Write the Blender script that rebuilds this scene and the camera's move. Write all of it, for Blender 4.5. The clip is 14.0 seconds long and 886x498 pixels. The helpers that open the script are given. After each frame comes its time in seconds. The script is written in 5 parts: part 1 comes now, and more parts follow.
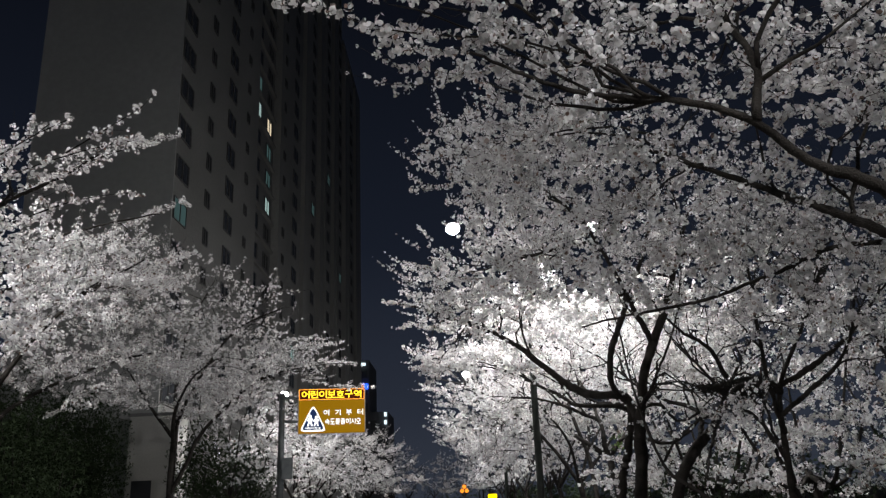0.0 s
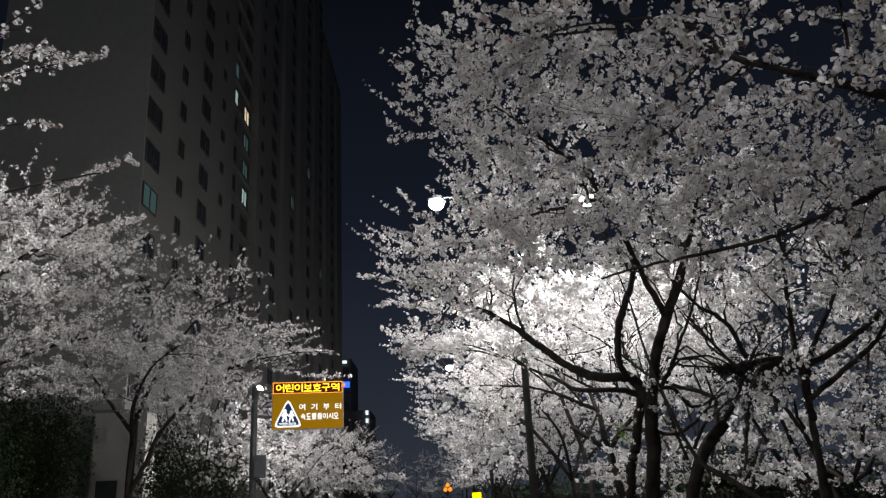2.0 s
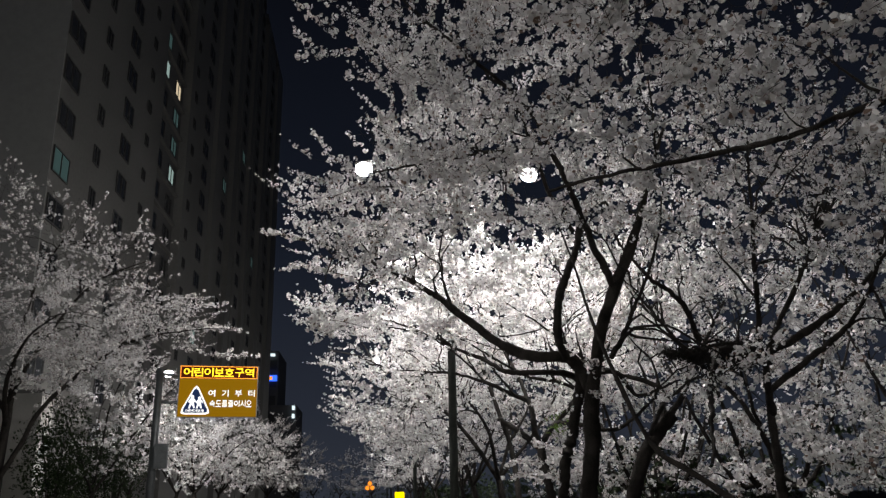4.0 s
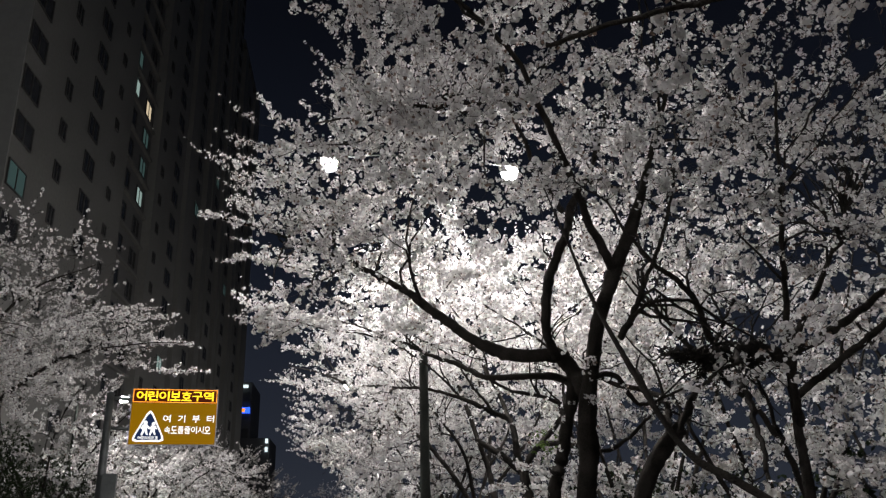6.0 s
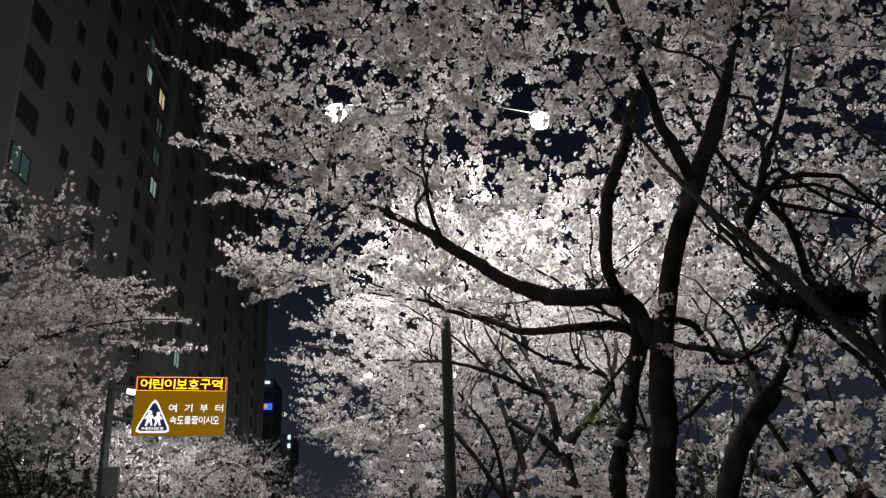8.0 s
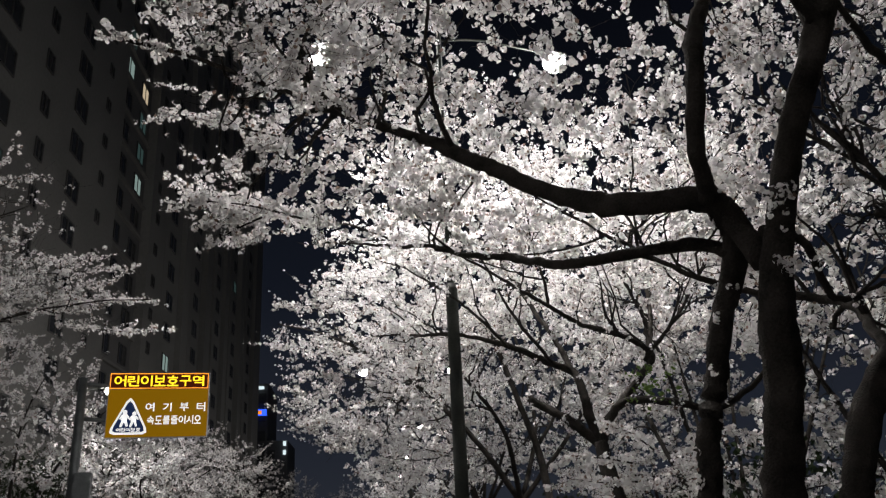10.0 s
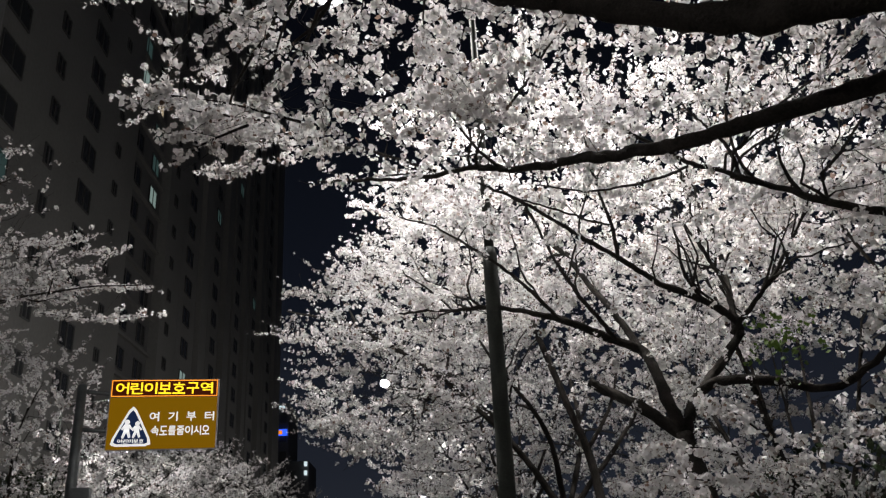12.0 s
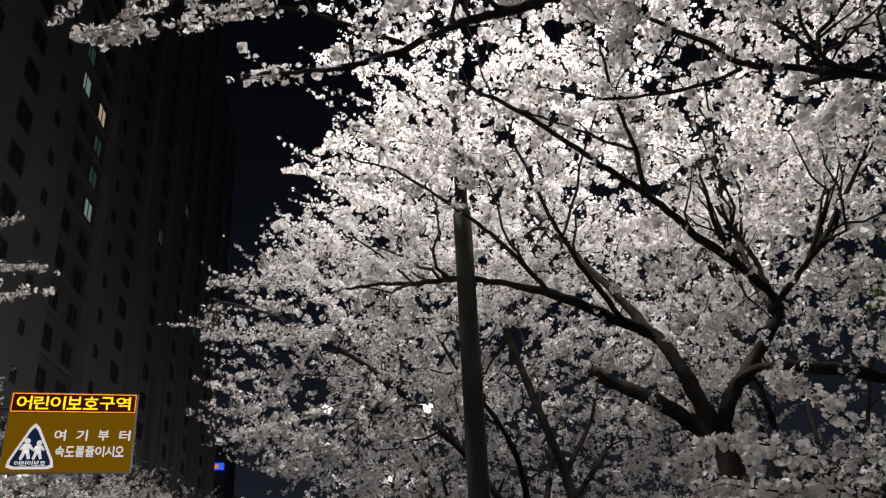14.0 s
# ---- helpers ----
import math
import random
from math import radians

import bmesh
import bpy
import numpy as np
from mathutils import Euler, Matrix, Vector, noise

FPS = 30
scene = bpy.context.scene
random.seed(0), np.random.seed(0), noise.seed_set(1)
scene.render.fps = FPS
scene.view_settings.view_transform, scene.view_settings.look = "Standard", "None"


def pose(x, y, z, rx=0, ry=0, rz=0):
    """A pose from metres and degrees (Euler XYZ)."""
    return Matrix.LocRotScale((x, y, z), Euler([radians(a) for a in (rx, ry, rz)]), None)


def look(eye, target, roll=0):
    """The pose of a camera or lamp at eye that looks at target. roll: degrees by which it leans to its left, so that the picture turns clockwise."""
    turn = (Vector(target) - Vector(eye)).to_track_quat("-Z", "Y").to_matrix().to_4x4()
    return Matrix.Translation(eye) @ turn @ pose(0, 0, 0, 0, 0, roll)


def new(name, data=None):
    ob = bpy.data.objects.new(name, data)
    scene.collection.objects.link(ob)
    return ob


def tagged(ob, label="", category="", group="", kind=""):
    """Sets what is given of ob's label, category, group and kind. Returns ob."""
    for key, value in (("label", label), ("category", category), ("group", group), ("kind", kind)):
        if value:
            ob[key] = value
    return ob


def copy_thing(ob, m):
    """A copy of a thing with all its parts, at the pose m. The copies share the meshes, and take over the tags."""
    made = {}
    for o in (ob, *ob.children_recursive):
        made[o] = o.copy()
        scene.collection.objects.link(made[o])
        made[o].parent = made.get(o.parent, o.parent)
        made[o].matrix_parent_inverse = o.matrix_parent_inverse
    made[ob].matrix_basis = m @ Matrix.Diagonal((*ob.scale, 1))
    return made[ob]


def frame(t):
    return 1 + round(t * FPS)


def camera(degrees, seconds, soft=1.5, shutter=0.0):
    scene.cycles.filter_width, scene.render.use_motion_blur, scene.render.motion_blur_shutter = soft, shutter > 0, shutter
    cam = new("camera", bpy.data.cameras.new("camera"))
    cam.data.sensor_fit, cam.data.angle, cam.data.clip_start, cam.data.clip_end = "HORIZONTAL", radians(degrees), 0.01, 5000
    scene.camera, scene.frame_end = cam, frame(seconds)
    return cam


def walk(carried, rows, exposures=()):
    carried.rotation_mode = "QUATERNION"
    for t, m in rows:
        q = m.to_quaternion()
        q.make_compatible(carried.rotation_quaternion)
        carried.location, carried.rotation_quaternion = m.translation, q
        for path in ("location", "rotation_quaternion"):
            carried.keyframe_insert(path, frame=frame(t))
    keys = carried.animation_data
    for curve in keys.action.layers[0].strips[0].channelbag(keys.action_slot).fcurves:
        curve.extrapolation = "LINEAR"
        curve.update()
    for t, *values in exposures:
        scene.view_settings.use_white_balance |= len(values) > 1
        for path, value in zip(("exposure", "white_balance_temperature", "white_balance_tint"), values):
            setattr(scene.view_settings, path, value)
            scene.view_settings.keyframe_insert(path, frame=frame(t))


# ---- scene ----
cam = camera(58.0, 14.0, 1.3)
PATH = [
    (0, (0.314, -0.355, 1.489), (0.289, 1.554, 2.086), -2.2),
    (0.5, (0.287, 0.149, 1.479), (0.281, 2.058, 2.073), -2.9),
    (1, (0.231, 0.617, 1.486), (0.236, 2.526, 2.081), -3.4),
    (1.5, (0.234, 1.07, 1.469), (0.239, 2.979, 2.065), -3.1),
    (2, (0.248, 1.578, 1.463), (0.267, 3.488, 2.057), -2.6),
    (2.5, (0.346, 2.107, 1.442), (0.388, 4.018, 2.033), -1.8),
    (3, (0.421, 2.643, 1.4), (0.497, 4.552, 1.989), -1.2),
    (3.5, (0.51, 3.145, 1.393), (0.63, 5.054, 1.977), -0.9),
    (4, (0.592, 3.657, 1.382), (0.763, 5.56, 1.973), -1.1),
    (4.2, (0.614, 3.859, 1.374), (0.807, 5.757, 1.973), -1.1),
    (6.3, (0.926, 5.863, 1.297), (1.148, 7.734, 1.968), -1.4),
    (6.5, (0.939, 6.087, 1.311), (1.149, 7.959, 1.982), -1.6),
    (7, (1.016, 6.605, 1.285), (1.197, 8.478, 1.965), -1.5),
    (7.5, (1.038, 7.185, 1.319), (1.205, 9.06, 1.994), -1.3),
    (8, (1.089, 7.72, 1.281), (1.258, 9.6, 1.943), -1.7),
    (8.2, (1.12, 7.931, 1.265), (1.292, 9.811, 1.926), -1.9),
    (10.3, (1.117, 10.212, 1.271), (1.296, 12.085, 1.951), -3.0),
    (10.5, (1.125, 10.407, 1.301), (1.299, 12.277, 1.988), -3.1),
    (11, (1.096, 10.93, 1.288), (1.262, 12.793, 1.994), -3.2),
    (11.5, (1.107, 11.456, 1.241), (1.26, 13.317, 1.958), -3.1),
    (12, (1.089, 11.994, 1.221), (1.223, 13.854, 1.943), -3.0),
    (12.5, (1.101, 12.563, 1.221), (1.228, 14.42, 1.953), -3.1),
    (13, (1.124, 13.104, 1.234), (1.262, 14.952, 1.987), -3.0),
    (13.5, (1.111, 13.623, 1.243), (1.28, 15.457, 2.021), -2.9),
    (14, (1.12, 14.141, 1.246), (1.38, 15.956, 2.047), -2.8),
]
walk(cam, [(t, look(eye, target, roll)) for t, eye, target, roll in PATH],
     ((0.0, 0.82, 6350, 9.5), (4.2, 0.58, 6550, 10), (6.4, 0.57, 6600, 10.2), (7.5, 0.33, 6600, 10.2), (8.2, 0.31, 6600, 10.3), (10.3, 0.2, 6600, 10.5), (12.0, 0.06, 6600, 10.5), (14.0, -0.3, 6700, 12)))

# ---- night sky, faint glow of the town low down ----
world = bpy.data.worlds.new("night")
world.use_nodes = True
scene.world = world
wn, wl = world.node_tree.nodes, world.node_tree.links
wbg = wn["Background"]
w_tc = wn.new("ShaderNodeTexCoord")
w_sep = wn.new("ShaderNodeSeparateXYZ")
w_ramp = wn.new("ShaderNodeValToRGB")
wl.new(w_tc.outputs["Generated"], w_sep.inputs[0])
wl.new(w_sep.outputs["Z"], w_ramp.inputs[0])
wl.new(w_ramp.outputs[0], wbg.inputs[0])
w_ramp.color_ramp.elements[0].color = (0.0115, 0.0135, 0.0185, 1)
w_ramp.color_ramp.elements[1].color = (0.0012, 0.0015, 0.0026, 1)
w_ramp.color_ramp.elements[1].position = 0.58
for w_at, w_tone in ((0.1, (0.0078, 0.0095, 0.0142, 1)), (0.3, (0.0031, 0.0041, 0.007, 1))):
    w_ramp.color_ramp.elements.new(w_at).color = w_tone
wbg.inputs[1].default_value = 1.55

LAMP_WATTS = 2600.0
LAMP_TINT = (1.0, 0.975, 0.975)


# ---- materials ----
def mat(name):
    m = bpy.data.materials.new(name)
    m.use_nodes = True
    return m, m.node_tree.nodes, m.node_tree.links, m.node_tree.nodes["Principled BSDF"]


def noisy(name, dark, light, scale, rough=0.8, bump=0.0, metal=0.0, detail=6.0, fine=12.0, spec=0.3):
    """A surface whose colour wanders between two tones at two scales, with fine relief."""
    m, n, l, b = mat(name)
    tc = n.new("ShaderNodeTexCoord")
    a = n.new("ShaderNodeTexNoise")
    a.inputs["Scale"].default_value, a.inputs["Detail"].default_value = scale, detail
    c = n.new("ShaderNodeTexNoise")
    c.inputs["Scale"].default_value, c.inputs["Detail"].default_value = scale * fine, 4.0
    mix = n.new("ShaderNodeMath")
    mix.operation = "MULTIPLY_ADD"
    mix.inputs[1].default_value = 0.4
    half = n.new("ShaderNodeMath")
    half.operation = "MULTIPLY"
    half.inputs[1].default_value = 0.6
    ramp = n.new("ShaderNodeValToRGB")
    ramp.color_ramp.elements[0].position, ramp.color_ramp.elements[1].position = 0.32, 0.68
    ramp.color_ramp.elements[0].color, ramp.color_ramp.elements[1].color = (*dark, 1), (*light, 1)
    l.new(tc.outputs["Object"], a.inputs["Vector"])
    l.new(tc.outputs["Object"], c.inputs["Vector"])
    l.new(a.outputs["Fac"], half.inputs[0])
    l.new(c.outputs["Fac"], mix.inputs[0])
    l.new(half.outputs[0], mix.inputs[2])
    l.new(mix.outputs[0], ramp.inputs[0])
    l.new(ramp.outputs[0], b.inputs["Base Color"])
    b.inputs["Roughness"].default_value, b.inputs["Metallic"].default_value = rough, metal
    b.inputs["Specular IOR Level"].default_value = spec
    if bump:
        bp = n.new("ShaderNodeBump")
        bp.inputs["Strength"].default_value, bp.inputs["Distance"].default_value = bump, 0.02
        l.new(c.outputs["Fac"], bp.inputs["Height"])
        l.new(bp.outputs[0], b.inputs["Normal"])
    return m


def glowing(name, colour, strength, base=(0.02, 0.02, 0.02)):
    m, n, l, b = mat(name)
    b.inputs["Roughness"].default_value, b.inputs["Specular IOR Level"].default_value = 0.7, 0.08
    b.inputs["Base Color"].default_value = (*base, 1)
    b.inputs["Emission Color"].default_value = (*colour, 1)
    b.inputs["Emission Strength"].default_value = strength
    return m


def petals(name, tone, warm):
    """Thin petals: matt, letting light through, each flower a little different; a few are calyx and bud."""
    m, n, l, b = mat(name)
    geo = n.new("ShaderNodeNewGeometry")
    ramp = n.new("ShaderNodeValToRGB")
    ramp.color_ramp.interpolation = "LINEAR"
    e = ramp.color_ramp.elements
    e[0].position, e[0].color = 0.0, (0.2, 0.14, 0.11, 1)
    e[1].position, e[1].color = 1.0, (tone, tone * 0.985, tone * 0.975, 1)
    for p, c in ((0.045, (0.25, 0.18, 0.15, 1)), (0.065, (tone * 0.74, tone * 0.70, tone * warm, 1)), (0.5, (tone * 0.92, tone * 0.905, tone * 0.895, 1))):
        k = e.new(p)
        k.color = c
    dif, tra, mix = n.new("ShaderNodeBsdfDiffuse"), n.new("ShaderNodeBsdfTranslucent"), n.new("ShaderNodeMixShader")
    mix.inputs[0].default_value = 0.38
    out = n["Material Output"]
    l.new(geo.outputs["Random Per Island"], ramp.inputs[0])
    l.new(ramp.outputs[0], dif.inputs[0])
    l.new(ramp.outputs[0], tra.inputs[0])
    l.new(dif.outputs[0], mix.inputs[1])
    l.new(tra.outputs[0], mix.inputs[2])
    l.new(mix.outputs[0], out.inputs[0])
    n.remove(b)
    return m


BLOSSOM = petals("cherry petals", 0.89, 0.68)
BARK = noisy("cherry bark", (0.015, 0.0137, 0.0124), (0.05, 0.0445, 0.039), 6.0, 0.95, 0.9, spec=0.06)
ASPHALT = noisy("asphalt", (0.035, 0.035, 0.036), (0.065, 0.064, 0.062), 0.6, 0.9, 0.4, fine=60)
PAVING = noisy("paving", (0.1, 0.095, 0.09), (0.165, 0.158, 0.148), 0.8, 0.9, 0.3, fine=30)
EARTH = noisy("earth", (0.03, 0.026, 0.02), (0.07, 0.065, 0.04), 0.5, 1.0, 0.5, fine=25)
KERB = noisy("kerb stone", (0.24, 0.24, 0.23), (0.36, 0.35, 0.34), 2.0, 0.85, 0.3)
WALL = noisy("painted concrete", (0.19, 0.187, 0.174), (0.255, 0.251, 0.234), 0.12, 0.9, 0.15, fine=40)
WALL_DARK = noisy("grey band", (0.15, 0.148, 0.142), (0.2, 0.197, 0.19), 0.15, 0.9, 0.15, fine=40)
GABLE = noisy("gable paint", (0.26, 0.263, 0.247), (0.335, 0.335, 0.318), 0.07, 0.9, 0.15, fine=40)
POLE = noisy("galvanised pole", (0.09, 0.10, 0.10), (0.17, 0.18, 0.18), 3.0, 0.55, 0.1, 0.5)
POLE_BROWN = noisy("painted lamp post", (0.024, 0.028, 0.025), (0.052, 0.056, 0.049), 4.0, 0.7, 0.15, 0.0, spec=0.12)
HOUSING = noisy("lamp housing", (0.025, 0.025, 0.025), (0.05, 0.05, 0.05), 3.0, 0.5, 0.1, 0.3)
LAMP_GLOW = glowing("lamp lens", LAMP_TINT, 60.0)
# Sign films get an added glow for brightness; only the LED parts are lamps.
SIGN_BACK = glowing("ochre sign face with added glow", (0.19, 0.092, 0.001), 0.8, (0.08, 0.046, 0.002))
SIGN_WHITE = glowing("white sign film with added glow", (0.9, 0.9, 0.9), 0.75, (0.8, 0.8, 0.8))
SIGN_BLUE = glowing("dark blue sign film with added glow", (0.008, 0.016, 0.045), 0.8, (0.01, 0.02, 0.07))
SIGN_SHELL = noisy("sign edge", (0.3, 0.3, 0.3), (0.45, 0.45, 0.44), 3.0, 0.5, 0.1, 0.4)
LED_PANEL = glowing("dark led panel", (0.05, 0.006, 0.0), 0.7, (0.03, 0.01, 0.008))
LED_YELLOW = glowing("yellow leds", (1.0, 0.66, 0.02), 1.6)
LED_RED = glowing("red orange leds", (1.0, 0.33, 0.03), 1.5)
LIT_WARM = glowing("warm lit window", (0.75, 0.62, 0.42), 0.55)
LIT_COOL = glowing("cool lit window", (0.45, 0.62, 0.58), 0.35)
LIT_DIM = glowing("dim lit window", (0.16, 0.3, 0.29), 0.12)
# The signal case is a housing; its brightness is added as emission.
YELLOW = glowing("yellow signal case with added glow", (1.0, 0.72, 0.0), 0.9, (0.7, 0.5, 0.0))
ORANGE = glowing("amber blinker", (1.0, 0.28, 0.02), 0.9)
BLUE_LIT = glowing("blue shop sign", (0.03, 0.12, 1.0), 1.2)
WHITE_LIT = glowing("white lit panel", (0.7, 0.85, 0.9), 0.9)
LEAF = noisy("young leaves", (0.08, 0.15, 0.02), (0.15, 0.24, 0.04), 8.0, 0.6)
DARK = noisy("dark evergreen leaves", (0.012, 0.02, 0.008), (0.032, 0.048, 0.02), 8.0, 0.8, spec=0.12)
WINDOW_FRAME = noisy("dark window frame", (0.06, 0.06, 0.058), (0.085, 0.084, 0.08), 3.0, 0.5)
GLASS, _n, _l, _b = mat("dark window glass")
_b.inputs["Base Color"].default_value = (0.055, 0.057, 0.058, 1)
_b.inputs["Roughness"].default_value = 0.12


# ---- mesh helpers ----
def mesh_from(name, verts, faces, material, smooth=False):
    me = bpy.data.meshes.new(name)
    me.from_pydata(verts, [], faces)
    me.materials.append(material)
    if smooth:
        me.polygons.foreach_set("use_smooth", [True] * len(me.polygons))
    me.update()
    return me


def part(name, bm, material, parent=None, label="", smooth=False):
    me = bpy.data.meshes.new(name)
    bm.to_mesh(me)
    bm.free()
    me.materials.append(material)
    if smooth:
        me.polygons.foreach_set("use_smooth", [True] * len(me.polygons))
    ob = new(name, me)
    if parent:
        ob.parent = parent
    if label:
        ob["label"] = label
    return ob


def box(bm, lo, hi, bevel=0.0):
    lo, hi = Vector(lo), Vector(hi)
    made = bmesh.ops.create_cube(bm, size=1.0, matrix=Matrix.Translation((lo + hi) / 2) @ Matrix.Diagonal((*(hi - lo), 1)))
    if bevel:
        edges = list({e for v in made["verts"] for e in v.link_edges})
        bmesh.ops.bevel(bm, geom=edges, offset=bevel, segments=2, affect="EDGES")
    return bm


def box_part(name, lo, hi, material, parent=None, label="", bevel=0.0):
    return part(name, box(bmesh.new(), lo, hi, bevel), material, parent, label)


def empty(name, at, label, category, group="", kind="", turn=0.0):
    ob = new(name)
    ob.matrix_basis = pose(*at, 0, 0, turn)
    return tagged(ob, label, category, group, kind)


def smooth_line(points, step):
    """A soft curve through the points, resampled at even steps."""
    p = np.array(points, float)
    p = np.vstack([2 * p[0] - p[1], p, 2 * p[-1] - p[-2]])
    out = []
    for i in range(1, len(p) - 2):
        n = max(2, int(np.linalg.norm(p[i + 1] - p[i]) / step))
        t = np.linspace(0, 1, n, endpoint=False)[:, None]
        a, b, c, d = p[i - 1], p[i], p[i + 1], p[i + 2]
        out.append(0.5 * (2 * b + (c - a) * t + (2 * a - 5 * b + 4 * c - d) * t ** 2 + (3 * b - a - 3 * c + d) * t ** 3))
    out.append(p[-2][None])
    return np.vstack(out)


def tube(line, radii, sides, verts, faces, knobby=0.0, rng=None):
    """Appends a tapering tube along a line, closed at both ends."""
    line = np.asarray(line)
    t = np.gradient(line, axis=0)
    t /= np.linalg.norm(t, axis=1)[:, None] + 1e-9
    up = np.array((0.31, 0.17, 0.93))
    u = np.cross(t, up)
    u /= np.linalg.norm(u, axis=1)[:, None] + 1e-9
    v = np.cross(t, u)
    a = np.linspace(0, 2 * np.pi, sides, endpoint=False)
    r = np.asarray(radii)[:, None] * np.ones(sides)
    if knobby and rng is not None:
        n, m = r.shape
        lump = rng.standard_normal((n + 8, m))
        soft = sum(lump[k:k + n] for k in range(5)) / 2.2
        soft = (soft + 0.8 * np.roll(soft, 1, 1) + 0.8 * np.roll(soft, -1, 1)) / 1.5
        soft -= soft.mean(axis=1)[:, None] * 0.8
        lump = lump[4:4 + n] - lump[4:4 + n].mean(axis=1)[:, None]
        r = r * (1 + knobby * (soft + 0.5 * lump))
    ring = line[:, None, :] + r[:, :, None] * (np.cos(a)[None, :, None] * u[:, None, :] + np.sin(a)[None, :, None] * v[:, None, :])
    base = len(verts)
    verts.extend(map(tuple, ring.reshape(-1, 3)))
    n = len(line)
    for i in range(n - 1):
        for j in range(sides):
            k = (j + 1) % sides
            faces.append((base + i * sides + j, base + i * sides + k, base + (i + 1) * sides + k, base + (i + 1) * sides + j))
    faces.append(tuple(base + j for j in range(sides))[::-1])
    faces.append(tuple(base + (n - 1) * sides + j for j in range(sides)))


# ---- cherry trees ----
def flower_clusters(rng, kinds, flowers, form):
    """Templates of a round blossom cluster: flowers that look outwards from one spot, each a shallow cup."""
    made = []
    for _ in range(kinds):
        vs, fs = [], []
        for _f in range(flowers):
            d = rng.standard_normal(3)
            d /= np.linalg.norm(d)
            u = np.cross(d, rng.standard_normal(3))
            u /= np.linalg.norm(u)
            v = np.cross(d, u)
            c = d * rng.uniform(0.45, 0.8)
            size, cup, turn = rng.uniform(0.34, 0.48), rng.uniform(0.05, 0.3), rng.uniform(0, 6.3)
            b = len(vs)
            if form == "bowl":
                vs.append(c - d * size * cup * 1.5)
                for k in range(5):
                    a, rr = turn + k * 2 * np.pi / 5, rng.uniform(0.8, 1.12)
                    vs.append(c + size * rr * (np.cos(a) * u + np.sin(a) * v) + d * size * rng.uniform(-0.1, 0.35))
                fs.extend((b, b + 1 + k, b + 1 + (k + 1) % 5) for k in range(5))
            else:
                corners = 5 if form == "cup" else 4
                for k in range(corners):
                    a = turn + k * 2 * np.pi / corners
                    rr = rng.uniform(0.72, 1.12)
                    vs.append(c + size * rr * (np.cos(a) * u + np.sin(a) * v) + d * size * rng.uniform(-0.25, 0.35))
                fs.append(tuple(b + k for k in range(corners)))
        made.append((np.array(vs), np.array(fs)))
    return made


def blossom_mesh(name, spots, sizes, templates, rng, material):
    """One mesh of all the clusters of a crown."""
    n, k = len(spots), len(templates)
    pick = rng.integers(0, k, n)
    q = rng.standard_normal((n, 4))
    q /= np.linalg.norm(q, axis=1)[:, None]
    w, x, y, z = q.T
    rot = np.stack([1 - 2 * (y * y + z * z), 2 * (x * y - w * z), 2 * (x * z + w * y), 2 * (x * y + w * z), 1 - 2 * (x * x + z * z), 2 * (y * z - w * x),
                    2 * (x * z - w * y), 2 * (y * z + w * x), 1 - 2 * (x * x + y * y)], axis=1).reshape(-1, 3, 3)
    vs, fs, base = [], [], 0
    for i, (tv, tf) in enumerate(templates):
        idx = np.where(pick == i)[0]
        if not len(idx):
            continue
        pts = np.einsum("nij,vj->nvi", rot[idx], tv) * sizes[idx, None, None] + spots[idx, None, :]
        vs.append(pts.reshape(-1, 3))
        fs.append((tf[None] + (base + np.arange(len(idx)) * len(tv))[:, None, None]).reshape(-1, tf.shape[1]))
        base += len(idx) * len(tv)
    vs, fs = np.vstack(vs), np.vstack(fs)
    me = bpy.data.meshes.new(name)
    me.vertices.add(len(vs))
    me.vertices.foreach_set("co", vs.astype(np.float32).ravel())
    me.loops.add(fs.size)
    me.loops.foreach_set("vertex_index", fs.astype(np.int32).ravel())
    me.polygons.add(len(fs))
    me.polygons.foreach_set("loop_start", np.arange(0, fs.size, fs.shape[1], dtype=np.int32))
    me.materials.append(material)
    me.update(calc_edges=True)
    return me


